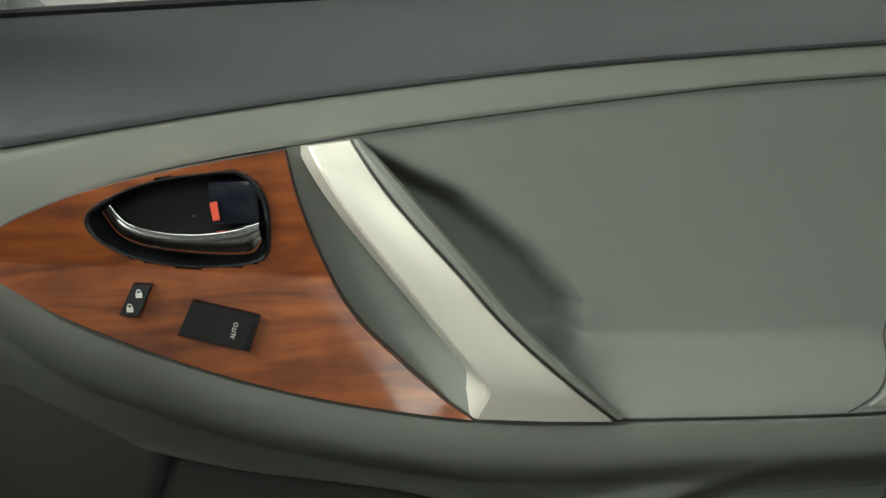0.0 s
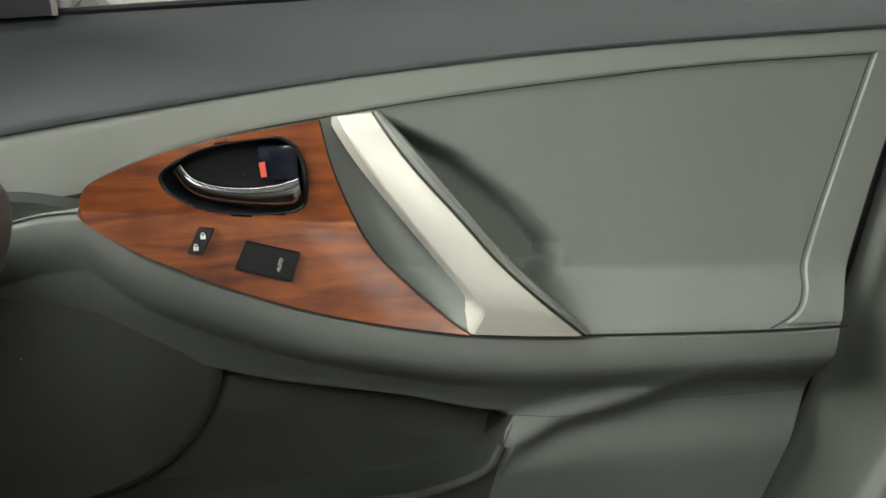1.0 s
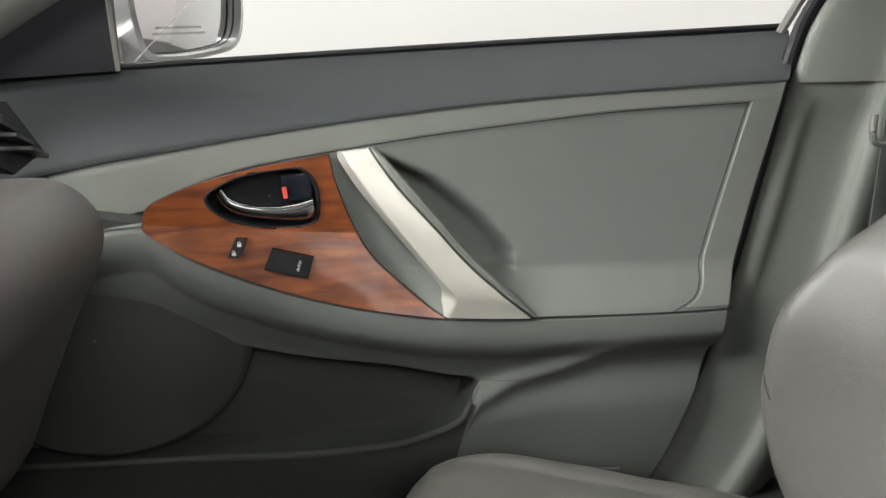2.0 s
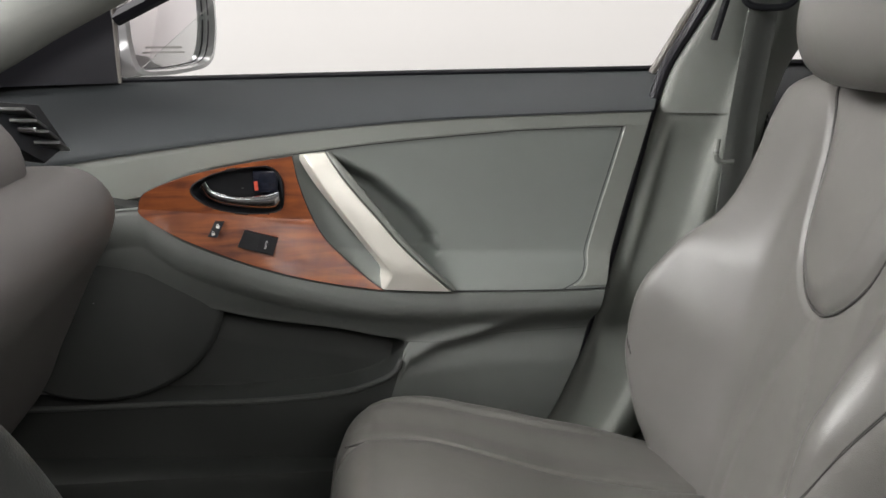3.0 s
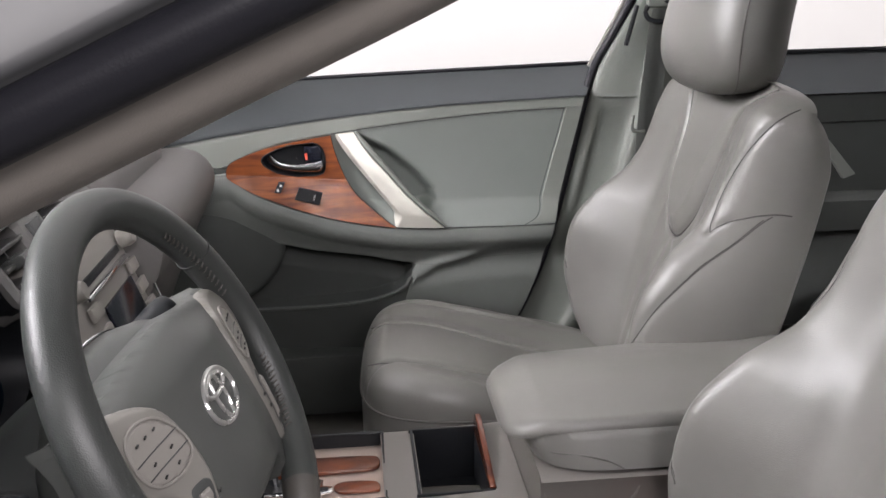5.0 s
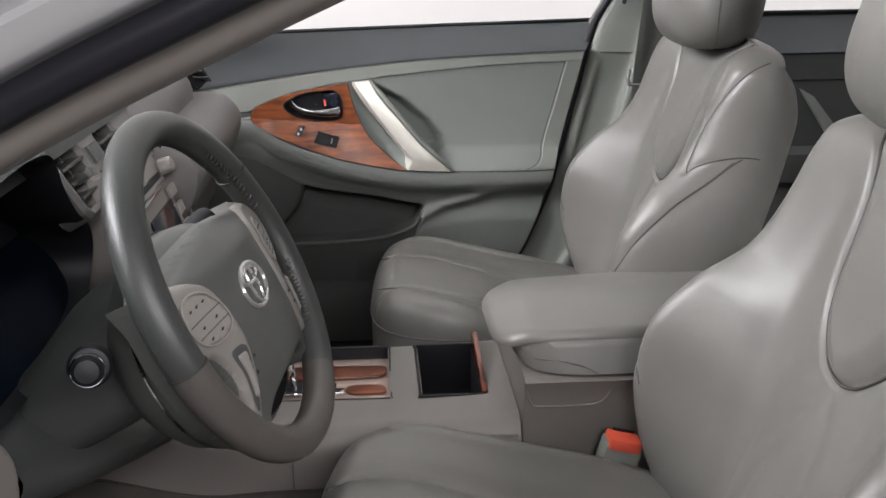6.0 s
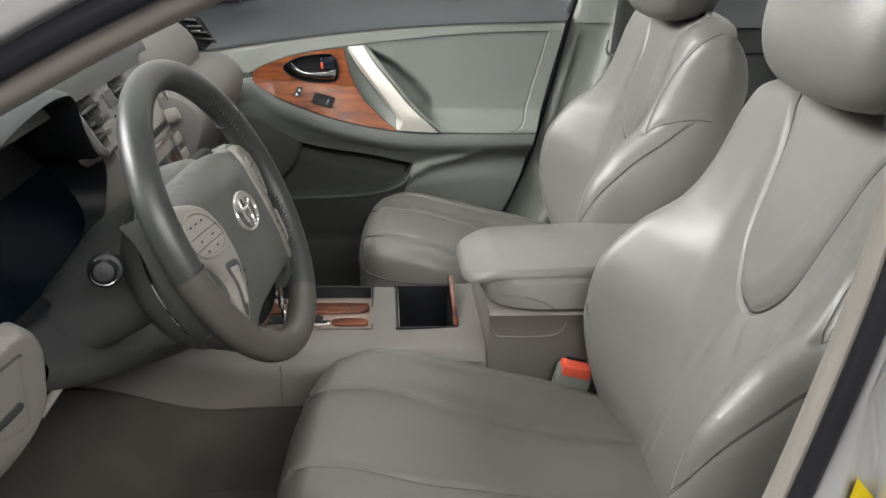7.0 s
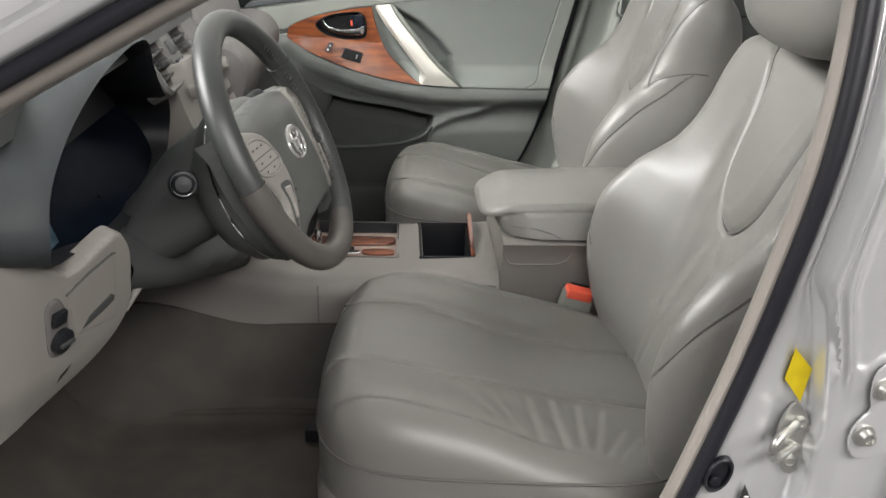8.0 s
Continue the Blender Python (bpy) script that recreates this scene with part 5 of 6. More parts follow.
for r in range(4):
    for side in (-1, 1):
        part("radio_button", rbox((stack_x(0.79 - 0.026 * r) + 0.002, SY + 0.012 + side * 0.082, 0.79 - 0.026 * r), (0.006, 0.034, 0.016), 0.002, ROT), PALE, stack)
for r in range(2):
    for k in range(4):
        part("climate_button", rbox((stack_x(0.695 - 0.035 * r) + 0.002, SY - 0.06 + 0.04 * k, 0.695 - 0.035 * r), (0.006, 0.031, 0.016), 0.002, ROT), PALE, stack)
part("stack_edge", tube(np.array([(stack_x(z) + 0.001, SY + 0.136, z) for z in np.linspace(0.60, 0.862, 12)]), 0.003, 8), CHROME, stack)
# the face leans back above the radio, with two slatted vents
VN, VY, VU = Vector((0.869, 0.0, 0.495)), Vector((0.0, 1.0, 0.0)), Vector((-0.495, 0.0, 0.869))
VM = Matrix((VN, VY, VU)).transposed()


def vent_pt(y, up, out=0.0):
    """A point of the leaning face: across, up it from the vents' middle, and out of it."""
    return Vector((-0.386, 0.0, 0.872)) + VY * y + VU * up + VN * out


def oblong(y0, y1, u0, u1, r=0.006):
    q = [(y0 + r, u0), (y1 - r, u0), (y1, u0 + r), (y1, u1 - r), (y1 - r, u1), (y0 + r, u1), (y0, u1 - r), (y0, u0 + r)]
    return q


VENTFACE = (vent_pt(0, 0), VY, VU, VN)
holes = [oblong(-0.153, -0.080, -0.034, 0.032), oblong(-0.012, 0.062, -0.034, 0.032)]
part("vent_surround", plate(VENTFACE, oblong(-0.166, 0.150, -0.044, 0.050, 0.010), holes, lambda x, y: 0 * x, 0.03, 0.005, 0.004), VENTFRAME, dash, "grey surround of the centre vents")
for y0, y1 in ((-0.153, -0.080), (-0.012, 0.062)):
    mid = (y0 + y1) / 2
    v_ = part("centre_vent", rbox(vent_pt(mid, 0, -0.034), (0.012, y1 - y0 + 0.004, 0.072), 0.002, VM), BLACK, dash, "black centre air vent")
    for k in (-0.018, 0.0, 0.018):
        part("slat", rbox(vent_pt(mid, k, -0.010), (0.020, y1 - y0 - 0.002, 0.0045), 0.001, VM @ Matrix.Rotation(radians(14), 3, "Y")), VENTGREY, v_)
    for k in (-0.012, 0.014):
        part("vane", rbox(vent_pt(mid + k, 0, -0.022), (0.014, 0.003, 0.062), 0.0008, VM), VENTGREY, v_)
    part("vent_tab", rbox(vent_pt(mid - 0.004, -0.001, 0.002), (0.018, 0.022, 0.012), 0.004, VM), VENTGREY, v_)
part("hazard_button", rbox(vent_pt(-0.046, 0.012, 0.001), (0.006, 0.034, 0.022), 0.002, VM), SLATE, dash)
part("clock_window", rbox(vent_pt(-0.046, -0.018, 0.0005), (0.004, 0.040, 0.018), 0.001, VM), GLOSSBLACK, dash)

# instrument binnacle: a deep hood round a dark lens and its painted reflection
rim = spline([(-0.378, -0.632, 0.776), (-0.362, -0.672, 0.815), (-0.362, -0.658, 0.853), (-0.362, -0.622, 0.881), (-0.362, -0.565, 0.905), (-0.362, -0.481, 0.926), (-0.362, -0.393, 0.937), (-0.364, -0.315, 0.937), (-0.372, -0.252, 0.922), (-0.376, -0.222, 0.885), (-0.378, -0.190, 0.850), (-0.382, -0.140, 0.815), (-0.390, -0.125, 0.77), (-0.390, -0.18, 0.735), (-0.383, -0.40, 0.726), (-0.392, -0.52, 0.746)], 110, True)
c = rim.mean(0)
rows = []
for k, dx in [(1.25, -0.30), (1.19, -0.16), (1.12, -0.05), (1.08, -0.018), (1.05, -0.003), (1.015, 0.004), (0.985, -0.004), (0.955, -0.05), (0.92, -0.11), (0.84, -0.16), (0.02, -0.17)]:
    q = c + (rim - c) * np.array((1, k, k))
    if k > 1:
        q = c + (rim - c) * np.stack([np.ones(len(rim)), *([1 + (k - 1) * ease(0.74, 0.85, rim[:, 2])] * 2)], 1)
    rows.append(np.stack([q[:, 0] + dx, q[:, 1], q[:, 2]], 1))
R_ = np.array(rows)
part("binnacle_hood", surf(R_[:6], False, True), BAND, dash, "slate hood over the instruments")
part("binnacle_lining", surf(R_[5:], False, True), BLACK, dash, "black lining of the instrument hood")
depth_k = [(-0.17, 0.80), (-0.16, 0.84), (-0.11, 0.92), (-0.05, 0.96), (-0.008, 0.985), (0.0, 0.99)]
edge_l = []
for px_, py_, pz_ in rim:
    k = 0.95
    for _ in range(8):
        z = c[2] + (pz_ - c[2]) * k
        k = float(np.interp(-0.405 - 0.60 * (z - 0.742) - px_, [q[0] for q in depth_k], [q[1] for q in depth_k]))
    y, z = c[1] + (py_ - c[1]) * k, c[2] + (pz_ - c[2]) * k
    edge_l.append((-0.405 - 0.60 * (z - 0.742), y, z))
edge_l = np.array(edge_l)
mid_l = edge_l.mean(0)
part("dial_lens", surf(np.array([mid_l + (edge_l - mid_l) * q for q in (1.0, 0.7, 0.4, 0.02)]), False, True), LENS, dash, "dark glossy instrument lens", 60)
# bluish reflection on the lens, put in as a thin coloured patch
part("lens_reflection", sheet(np.array([[(-0.405 - 0.60 * (z - 0.742) + 0.0035, y + 0.5 * (z - 0.742), z) for z in np.linspace(0.757, 0.803, 6)] for y in np.linspace(-0.600, -0.535, 6)]), (-0.002, 0, -0.002)), LENSSHINE, dash, "blue-grey reflection painted on the lens")

# lower panel with coin box and mirror switch, turned a little towards the door
LN, LH, LV = Vector((0.899, -0.360, -0.250)), Vector((-0.371, -0.928, 0.0)), Vector((0.232, -0.093, 0.968))
LOWER = (Vector((-0.35, -0.475, 0.72)), LH, LV, LN)


def low_height(p, q):
    return -0.030 * ease(0.15, 0.34, p) - 0.015 * ease(-0.09, -0.18, q) + 0.003 * np.sin(p * 14)


def low_pt(p, q, out=0.0):
    return LOWER[0] + LH * p + LV * q + LN * (float(low_height(p, q)) + out)


panel_poly = spline([(-0.012, -0.072), (-0.008, -0.035), (-0.001, 0.0), (0.010, 0.022), (0.022, 0.036), (0.037, 0.043), (0.060, 0.038), (0.082, 0.030), (0.100, 0.024), (0.113, 0.025), (0.135, 0.042), (0.16, 0.060), (0.205, 0.086), (0.30, 0.115), (0.35, 0.0), (0.35, -0.235), (0.194, -0.185), (0.129, -0.160), (0.046, -0.132), (0.006, -0.102)], 120, True)
part("lower_panel", plate(LOWER, panel_poly, [], low_height, 0.016, 0.007, 0.0028), PALE, dash, "pale grey lower dash panel")
lid_poly = [(0.112, 0.002), (0.078, 0.012), (0.043, 0.018), (0.036, 0.013), (0.026, -0.030), (0.014, -0.076), (0.020, -0.080), (0.085, -0.068), (0.092, -0.060)]
part("box_gap", tube(np.array([tuple(low_pt(p, q, 0.0010)) for p, q in spline([(0.115, -0.001), (0.083, 0.011), (0.045, 0.019), (0.037, 0.018)], 24)]), 0.0013, 6), SLATE, dash, "dark gap over the coin box")
cb = part("coin_box", plate(LOWER, lid_poly, [], lambda p, q: low_height(p, q) + 0.0009, 0.006, 0.0008, 0.003), PALE, dash, "pale grey coin box lid")
part("coin_pull", plate(LOWER, [(0.083, -0.062), (0.073, -0.049), (0.036, -0.037), (0.028, -0.043), (0.029, -0.050), (0.046, -0.055)], [], lambda p, q: low_height(p, q) + 0.0018, 0.004, 0.0006, 0.002), SLATE, cb, "shadowed finger pull")
ms = part("mirror_switch", plate(LOWER, spline([(0.144, -0.004), (0.128, 0.002), (0.113, -0.022), (0.106, -0.060), (0.112, -0.076), (0.132, -0.072), (0.140, -0.040)], 40, True), [], lambda p, q: low_height(p, q) + 0.003, 0.006, 0.002, 0.0025), DASHGREY, dash, "mirror switch plate")
part("mirror_dial", lathe([(0.0145, 0), (0.0145, 0.006), (0.011, 0.008), (0.002, 0.008)], low_pt(0.121, -0.054, 0.003), LN), BLACK, ms, "black mirror dial")
part("dial_grip", rbox(low_pt(0.121, -0.054, 0.012), (0.006, 0.020, 0.004), 0.001, Matrix((LN, LH, LV)).transposed()), VENTGREY, ms)
part("mirror_selector", rbox(low_pt(0.128, -0.021, 0.005), (0.008, 0.019, 0.017), 0.003, Matrix((LN, LH, LV)).transposed()), BLACK, ms)
part("fuse_slot", plate(LOWER, [(0.112, -0.124), (0.109, -0.113), (0.095, -0.104), (0.099, -0.113)], [], lambda p, q: low_height(p, q) + 0.001, 0.003, 0.0005, 0.002), BLACK, dash)
part("panel_return", tube(np.array([tuple(low_pt(-0.006, -0.085, -0.006)), (-0.362, -0.425, 0.655), (-0.360, -0.395, 0.665)]), 0.005, 8), PALE, dash)
sv = part("side_vent", rbox((-0.43, -0.715, 0.815), (0.02, 0.05, 0.06), 0.006), BLACK, dash, "black side air vent")
for k in range(3):
    part("slat", rbox((-0.42, -0.715, 0.797 + 0.018 * k), (0.012, 0.044, 0.004), 0.001), SLATE, sv)

# ---- steering column and wheel ----
WC = Vector((-0.1928, -0.3165, 0.8132))
WN = Vector((0.8933, -0.1040, 0.4372)).normalized()
WS = Vector((0, 0, 1)).cross(WN).normalized()
WU = WN.cross(WS).normalized()

WHEEL = (WC, WS, WU, WN)


def wheel_pt(a, b, n=0.0):
    """A point of the wheel: across, up its plane, and towards the driver."""
    return np.array(WC) + np.array(WS) * a + np.array(WU) * b + np.array(WN) * n


def sgn_pow(t, e):
    return math.copysign(abs(t) ** e, t)


col = thing("steering_column", (-0.36, -0.345, 0.70), "slate steering column shroud with two stalks", "steering column")
rows = []
for d, w, h, dz in [(-0.27, 0.075, 0.040, -0.045), (-0.20, 0.078, 0.052, -0.030), (-0.14, 0.082, 0.064, -0.014), (-0.085, 0.082, 0.066, -0.004), (-0.066, 0.076, 0.062, 0.0), (-0.062, 0.06, 0.05, 0.0)]:
    rows.append([wheel_pt(w * sgn_pow(math.cos(a), 0.65), dz + h * sgn_pow(math.sin(a), 0.65), d) for a in np.linspace(0, 2 * math.pi, 56, endpoint=False)])
v, f = surf(np.array(rows), False, True)
part("shroud", (v, f + [tuple(range(56)), tuple(range(5 * 56, 6 * 56))]), SLATE, col)
rows = []
for t in np.linspace(0, 1, 24):
    b = np.array((-0.357 + 0.077 * t, -0.466 + 0.350 * t, 0.685 - 0.133 * t ** 0.8))
    c = np.array((-0.42, b[1], 0.738))
    rows.append(spline([c, b + (-0.022, 0, 0.045), b + (0.0, 0, 0.022), b + (0.002, 0, 0.004), b + (-0.02, 0, -0.012), b + (-0.12, 0, -0.014)], 30))
part("knee_cover", surf(np.array(rows)), SLATE, col, "slate knee cover under the column")
SA = Vector((0.235, -0.910, 0.315)).normalized()
KN = Vector((-0.279, -0.492, 0.812))
st = part("indicator_stalk", lathe([(0.007, -0.085), (0.008, -0.05), (0.016, -0.048), (0.0175, -0.042), (0.0175, -0.030), (0.015, -0.027), (0.010, -0.026)], KN, SA), BLACK, col, "black indicator stalk seen end on")
part("stalk_knob", lathe([(0.0100, -0.028), (0.0120, -0.022), (0.0125, -0.004), (0.0118, 0.0), (0.0105, 0.001), (0.009, 0.004), (0.002, 0.005)], KN, SA), BLACK, st)
part("stalk_ring", lathe([(0.0120, -0.008), (0.0134, -0.007), (0.0134, -0.005), (0.0120, -0.004)], KN, SA), CHROME, st)
ws_ = part("wiper_stalk", tube(spline([(-0.305, -0.262, 0.768), (-0.285, -0.234, 0.795), (-0.268, -0.215, 0.814)], 12), 0.0075, 14), BLACK, col, "black wiper stalk")
part("wiper_knob", tube(spline([(-0.270, -0.217, 0.812), (-0.262, -0.209, 0.820), (-0.246, -0.194, 0.835), (-0.238, -0.186, 0.842), (-0.235, -0.183, 0.845)], 14), [0.009, 0.0115, 0.0135, 0.014, 0.0142, 0.0142, 0.0142, 0.0142, 0.0142, 0.0142, 0.014, 0.0135, 0.0125, 0.009], 16, flat=0.8), BLACK, ws_)

wheel = thing("steering_wheel", tuple(WC), "dark grey leather steering wheel with silver badge and buttons", "steering wheel")
a = np.linspace(0, 2 * math.pi, 120, endpoint=False)
RR = 0.1624


def rim_arc(a0, a1, n):
    return np.array([wheel_pt(RR * math.cos(t), RR * math.sin(t)) for t in np.linspace(radians(a0), radians(a1), n)])


part("rim_upper", tube(rim_arc(30, 184, 90), 0.0168, 20, up=tuple(WN)), LEATHERDARK, wheel, "dark grey leather upper rim")
part("rim_side", tube(rim_arc(-62, 30, 50), 0.0170, 20, up=tuple(WN)), LEATHERDARK, wheel, "dark grey leather rim beside the spokes")
part("rim_lower", tube(rim_arc(184, 298, 60), 0.0171, 20, up=tuple(WN)), LEATHERWORN, wheel, "worn grey-brown leather lower rim")
for t in (184, 30):
    part("rim_joint", tube(np.array([wheel_pt((RR + 0.0171 * math.cos(q)) * math.cos(radians(t)), (RR + 0.0171 * math.cos(q)) * math.sin(radians(t)), 0.0171 * math.sin(q)) for q in a[::4]]), 0.0009, 6, True), BLACKPRINT, wheel)
# lacing on the inner side of the rim
for a0, a1 in ((14, 50), (130, 166), (318, 346), (194, 222)):
    st_ = []
    for k in range(16):
        t = radians(a0 + (a1 - a0) * k / 15)
        r = RR - 0.0160
        st_.append(tube(np.array([wheel_pt((r - 0.001) * math.cos(t - 0.008), (r - 0.001) * math.sin(t - 0.008), 0.003), wheel_pt((r - 0.0022) * math.cos(t), (r - 0.0022) * math.sin(t), 0.006), wheel_pt((r + 0.001) * math.cos(t + 0.012), (r + 0.001) * math.sin(t + 0.012), 0.0090)]), 0.0008, 6))
    part("stitching", st_, LEATHERWORN, wheel, "raised lacing in grey thread")


def hub_height(x, y):
    r = np.hypot(x, (y + 0.015) * 0.8)
    return -0.003 + 0.022 * (1 - ease(0.035, 0.150, r)) - 0.006 * ease(-0.06, -0.14, y) - 0.014 * ease(0.025, 0.072, y)


def mirrored(pts, s):
    return [(s * x, y) for x, y in pts]


top_cut = [(0.17, 0.066), (0.148, 0.055), (0.124, 0.049), (0.092, 0.052), (0.05, 0.060), (0.0, 0.063)]
top_cut = spline(top_cut + [(-x, y) for x, y in top_cut[-2::-1]], 60).tolist() + [(-0.17, 0.2), (0.17, 0.2)]
side_cut = spline([(0.150, -0.020), (0.128, -0.024), (0.114, -0.040), (0.110, -0.062), (0.112, -0.086), (0.121, -0.090), (0.138, -0.060)], 40, True)
low_cut = spline([(0.092, -0.17), (0.080, -0.125), (0.062, -0.106), (0.030, -0.099), (0.0, -0.098), (-0.030, -0.099), (-0.062, -0.106), (-0.080, -0.125), (-0.092, -0.17)], 60)
disc = [(0.154 * math.cos(t), 0.154 * math.sin(t)) for t in a]
part("airbag_cover", plate(WHEEL, disc, [top_cut, side_cut, mirrored(side_cut, -1), low_cut], hub_height, 0.024, 0.009, 0.0026), HUBGREY, wheel, "slate airbag cover with four spokes", 50)
rows = [[wheel_pt(0.130 * k * math.cos(t), 0.108 * k * math.sin(t) - 0.034, n) for t in a[::2]] for k, n in ((0.5, -0.105), (0.8, -0.095), (0.95, -0.075), (1.0, -0.050), (0.98, -0.030), (0.9, -0.020))]
part("rear_cover", surf(np.array(rows), False, True), HUBGREY, wheel, "grey cover behind the wheel hub", 60)
part("cover_ring", tube(np.array([wheel_pt(0.1305 * math.cos(t), 0.1085 * math.sin(t) - 0.034, -0.056) for t in a]), 0.0014, 6, True), CHROME, wheel)
pod_line = spline([(0.078, 0.022), (0.090, 0.037), (0.112, 0.046), (0.147, 0.046), (0.151, 0.015), (0.140, -0.013), (0.118, -0.026), (0.107, -0.050), (0.109, -0.078), (0.112, -0.099), (0.101, -0.106), (0.090, -0.088), (0.079, -0.060), (0.072, -0.032), (0.073, -0.002)], 100, True)
panel_line = spline([(0.081, 0.006), (0.092, 0.024), (0.110, 0.031), (0.128, 0.025), (0.132, 0.004), (0.122, -0.012), (0.098, -0.018), (0.081, -0.011)], 60, True)
slot_line = spline([(0.080, -0.036), (0.102, -0.032), (0.1005, -0.056), (0.104, -0.084), (0.100, -0.094), (0.092, -0.078), (0.085, -0.058)], 50, True)
for s in (-1, 1):
    pod = part("switch_pod", plate(WHEEL, mirrored(pod_line, s), [], lambda x, y: hub_height(x, y) + 0.0045, 0.012, 0.006, 0.0022), PODGREY, wheel, "pale silver switch pod and lower spoke", 60)
    panel_ = part("button_panel", plate(WHEEL, mirrored(panel_line, s), [], lambda x, y: hub_height(x, y) + 0.0060, 0.006, 0.0025, 0.002), PALE, pod, "pale button panel")
    part("panel_rim", tube(np.array([wheel_pt(s * x, y, float(hub_height(x, y)) + 0.0056) for x, y in panel_line]), 0.0012, 6, True), PALE, panel_)
    for b0, x0, x1 in ((0.009, 0.082, 0.130), (-0.004, 0.081, 0.127)):
        part("button_gap", tube(np.array([wheel_pt(s * x, b0, float(hub_height(x, b0)) + 0.0062) for x in np.linspace(x0, x1, 12)]), 0.0005, 5), SLATE, panel_)
    for b0, x0 in ((0.020, 0.100), (0.020, 0.110), (0.020, 0.120), (0.002, 0.096), (0.002, 0.116), (-0.010, 0.098), (-0.010, 0.114)):
        part("button_mark", rbox(wheel_pt(s * x0, b0, float(hub_height(x0, b0)) + 0.0068), (0.0012, 0.004, 0.0014), 0), BLACKPRINT, panel_)
    part("switch_slot", plate(WHEEL, mirrored(slot_line, s), [], lambda x, y: hub_height(x, y) + 0.0052, 0.004, 0.001, 0.002), SLATE, pod, "dark slot of the cruise switch")
    part("slot_rocker", plate(WHEEL, mirrored([(0.087, -0.040), (0.098, -0.038), (0.0965, -0.056), (0.099, -0.078), (0.096, -0.082), (0.091, -0.062)], s), [], lambda x, y: hub_height(x, y) + 0.0085, 0.005, 0.0018, 0.0014), PALE, pod, "pale rocker in the slot")
    for b0, x0 in ((-0.050, 0.0775), (-0.064, 0.083)):
        part("spoke_mark", rbox(wheel_pt(s * x0, b0, float(hub_height(x0, b0)) + 0.0050), (0.0014, 0.0026, 0.0026), 0), BLACKPRINT, pod)
A0, B0 = -0.005, -0.008
badge = part("badge", [tube(np.array([wheel_pt(A0 + 0.030 * math.cos(t), 0.021 * math.sin(t) + B0, 0.0195) for t in a[::2]]), 0.0024, 8, True), tube(np.array([wheel_pt(A0 + 0.0095 * math.cos(t), 0.019 * math.sin(t) + B0, 0.0198) for t in a[::2]]), 0.0019, 8, True), tube(np.array([wheel_pt(A0 + 0.021 * math.cos(t), 0.0072 * math.sin(t) + B0 + 0.010, 0.0198) for t in a[::2]]), 0.0019, 8, True)], BADGE, wheel, "chrome oval badge")

# ---- belt on the passenger's side ----
belt = thing("seat_belt", (0.50, 0.70, 0.84), "grey woven seat belt hanging on the centre pillar", "seat belt")
part("webbing", sheet(np.array([[(x + w, 0.694 - 0.04 * t + 0.004 * math.sin(w * 80), z) for w in np.linspace(-0.023, 0.023, 6)] for t, x, z in [(0, 0.51, 0.60), (0.1, 0.505, 0.75), (0.3, 0.508, 0.90), (0.62, 0.515, 1.04), (0.68, 0.520, 1.07)]]), (0, 0.002, 0)), BELT, belt)
part("anchor_ring", tube(spline([(0.498, 0.664, 1.048), (0.538, 0.656, 1.048), (0.553, 0.656, 1.063), (0.538, 0.658, 1.080), (0.498, 0.666, 1.080), (0.485, 0.668, 1.063)], 40, True), 0.0045, 8, True), BLACK, belt, "black loop that the belt runs through")
part("anchor_cover", rbox((0.516, 0.668, 1.092), (0.060, 0.020, 0.040), 0.008), TRIM, belt, "grey cover over the belt anchor")
part("height_slot", rbox((0.462, 0.676, 1.040), (0.006, 0.012, 0.075), 0.002, Matrix.Rotation(radians(14), 3, "Y")), BLACK, belt, "dark slot of the height adjuster")
part("guide", tube(spline([(0.478, 0.690, 0.87), (0.474, 0.684, 0.855), (0.478, 0.684, 0.842), (0.50, 0.684, 0.840)], 16), 0.004, 8), TRIM, belt)

# ---- fittings on the driver's centre pillar ----
sticker = thing("yellow_sticker", (0.337, -0.737, 0.69), "bright yellow warning sticker on the silver pillar", "sticker")
part("paper", prism([(0.3275, -0.7395, 0.744), (0.3455, -0.7425, 0.724), (0.3415, -0.7415, 0.687), (0.3235, -0.7385, 0.711)], (0, -0.0006, 0), 0), YELLOW, sticker)
striker = thing("door_striker", (0.342, -0.745, 0.64), "zinc steel door striker loop on its plate", "striker")
plate = spline([(0.336, 0.688), (0.348, 0.676), (0.3555, 0.655), (0.353, 0.632), (0.346, 0.608), (0.336, 0.612), (0.328, 0.630), (0.325, 0.652), (0.328, 0.672)], 40, True)
part("plate", prism([(x, -0.741 - 0.10 * (x - 0.34), z) for x, z in plate], (0, -0.005, 0), 0.0015), STEEL, striker)
part("loop", tube(spline([(0.344, -0.744, 0.667), (0.330, -0.757, 0.667), (0.316, -0.769, 0.667), (0.309, -0.774, 0.662), (0.309, -0.774, 0.648), (0.316, -0.769, 0.643), (0.330, -0.757, 0.641), (0.346, -0.744, 0.640)], 40), 0.0042, 12), STEEL, striker)
for x, z in ((0.343, 0.668), (0.340, 0.624)):
    part("screw", lathe([(0.0065, 0), (0.0065, 0.003), (0.0045, 0.004), (0.0035, 0.0025), (0.0005, 0.0025)], (x, -0.746, z), (0, -1, 0), 18), STEEL, striker)
grommet = thing("rubber_grommet", (0.277, -0.735, 0.60), "oval black rubber grommet in the silver pillar", "grommet")
ov = [(0.2775 + 0.0125 * math.cos(t) + 0.004 * math.sin(t), 0.6000 + 0.0195 * math.sin(t)) for t in np.linspace(0, 2 * math.pi, 32, endpoint=False)]
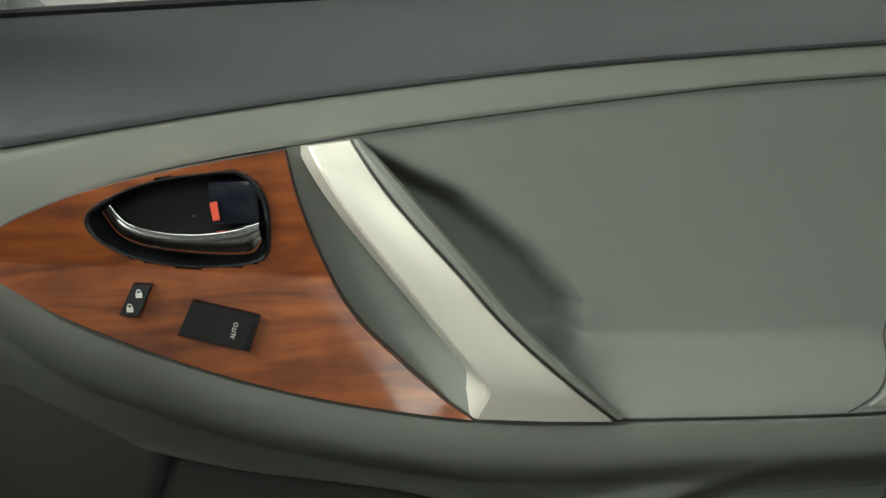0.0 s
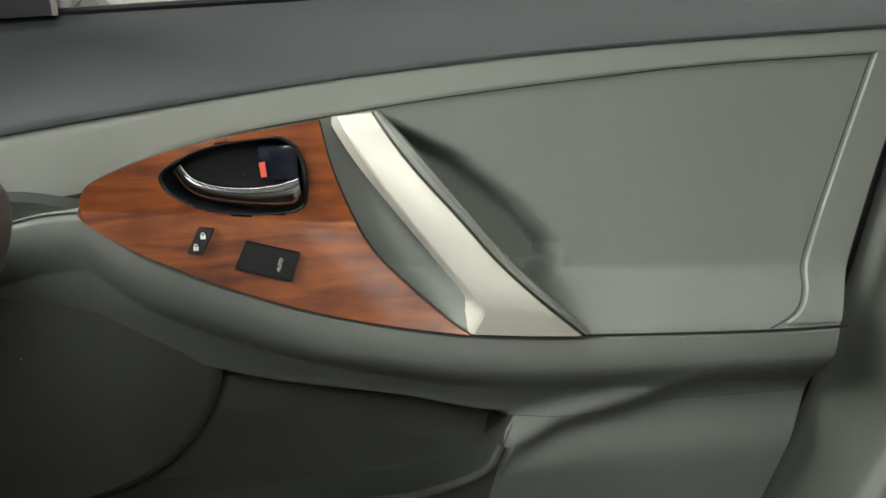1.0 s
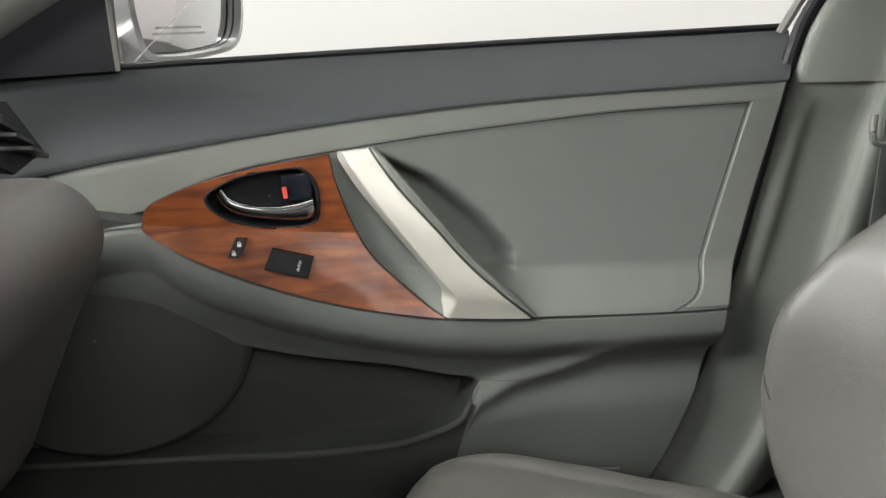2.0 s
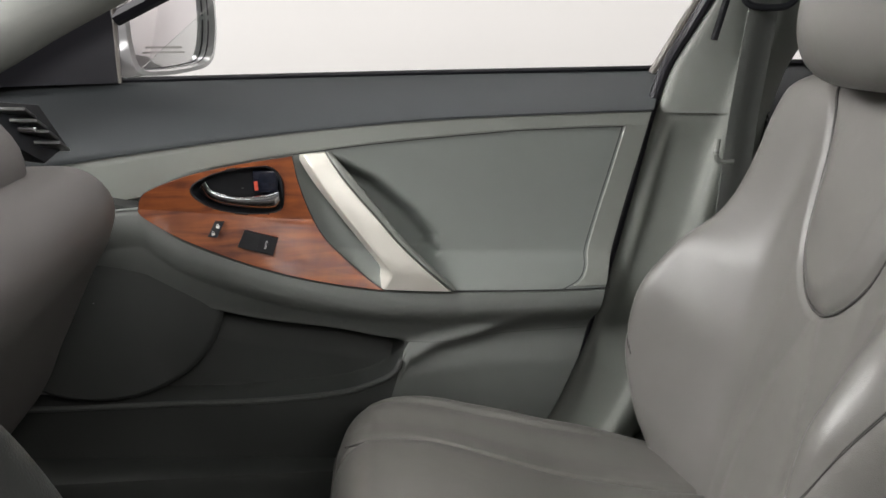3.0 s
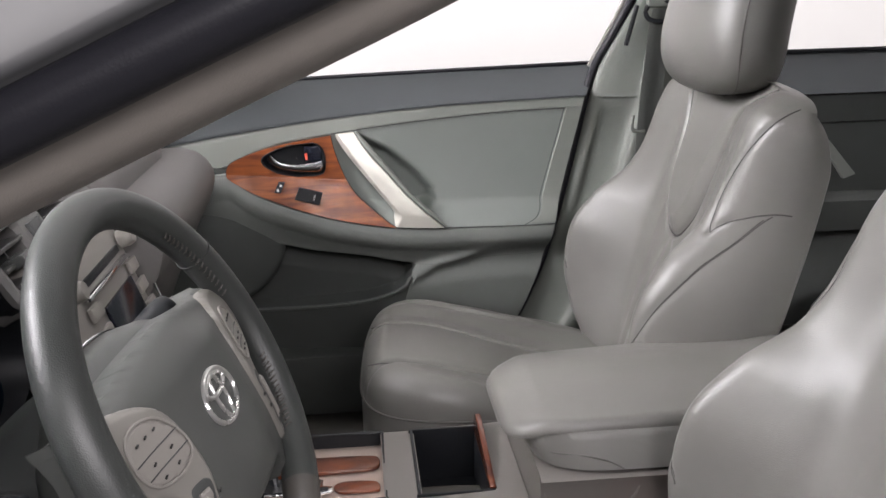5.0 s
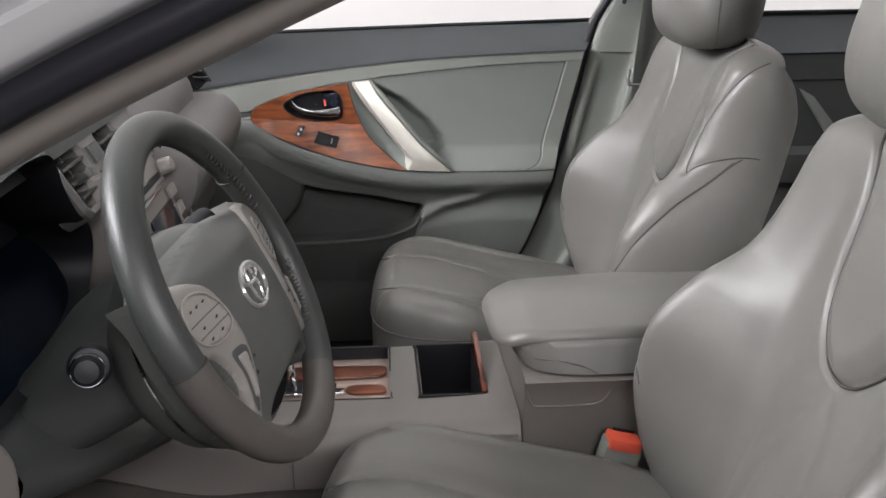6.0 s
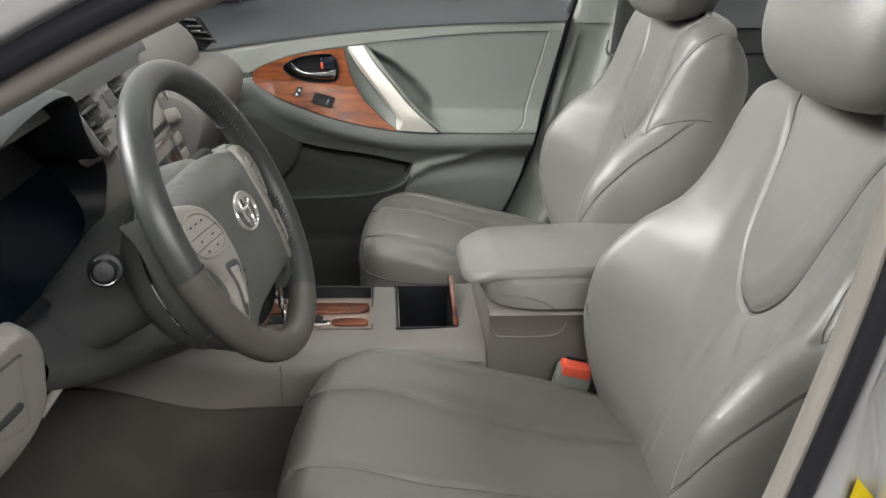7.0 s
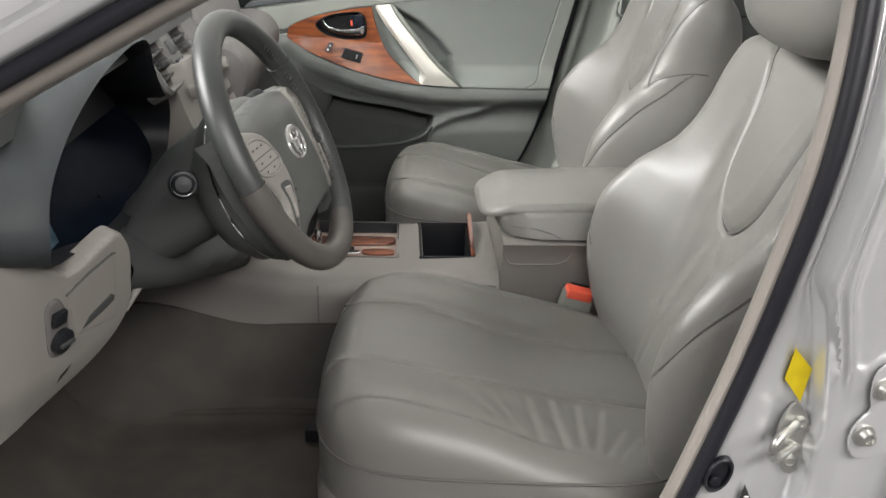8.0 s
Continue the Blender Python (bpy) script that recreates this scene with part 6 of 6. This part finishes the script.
rows = [[(0.2775 + (x - 0.2775) * k, -0.7375 - dy, 0.60 + (z - 0.60) * k) for x, z in ov] for k, dy in ((1.06, -0.004), (1.04, 0.0015), (0.95, 0.003), (0.82, 0.002), (0.75, -0.003), (0.4, -0.004), (0.02, -0.004))]
part("ring", surf(np.array(rows), False, True), RUBBER, grommet)
part("plug", lathe([(0.006, -0.004), (0.006, 0.002), (0.004, 0.003), (0.0005, 0.003)], (0.2745, -0.7375, 0.593), (0, -1, 0), 18), BLACK, grommet)
label_ = thing("warning_triangle", (0.305, -0.742, 0.575), "black triangular warning label at the foot of the pillar", "label")
part("paper", prism([(0.300, -0.7395, 0.563), (0.3045, -0.7400, 0.5905), (0.3175, -0.7410, 0.563)], (0, -0.0006, 0), 0), BLACKPRINT, label_)
for k in range(3):
    part("print_bar", rbox((0.3060 + 0.001 * k, -0.7410, 0.566 + 0.005 * k), (0.009 - 0.0022 * k, 0.0008, 0.0016), 0), PRINT, label_)
tagh = thing("hinge_plate", (0.40, -0.785, 0.69), "bare steel door hinge plate held by two bolts", "door hinge")
leaf = spline([(0.383, 0.745), (0.40, 0.757), (0.43, 0.757), (0.44, 0.73), (0.43, 0.69), (0.412, 0.664), (0.386, 0.654), (0.3735, 0.662), (0.3715, 0.682), (0.379, 0.698), (0.385, 0.706), (0.3815, 0.722)], 60, True)
part("leaf", prism([(x, -0.7815, z) for x, z in leaf], (0, -0.004, 0), 0.0012), PAINT, tagh)
for x, z in ((0.3905, 0.7285), (0.3830, 0.680)):
    part("bolt", lathe([(0.0105, 0), (0.0105, 0.002), (0.0075, 0.003), (0.0065, 0.010), (0.0045, 0.0105), (0.0035, 0.008), (0.0005, 0.008)], (x, -0.7855, z), (0.1, -1, 0.05), 6 * 3), STEEL, tagh)
edge_d = thing("rear_door_edge", (0.44, -0.80, 0.40), "silver painted front edge of the closed rear door", "car door")
part("flange", prism([(0.400, -0.800, 0.36), (0.432, -0.800, 0.655), (0.470, -0.800, 0.80), (0.470, -0.800, 0.36)], (0, -0.02, 0), 0.006), PAINT, edge_d)
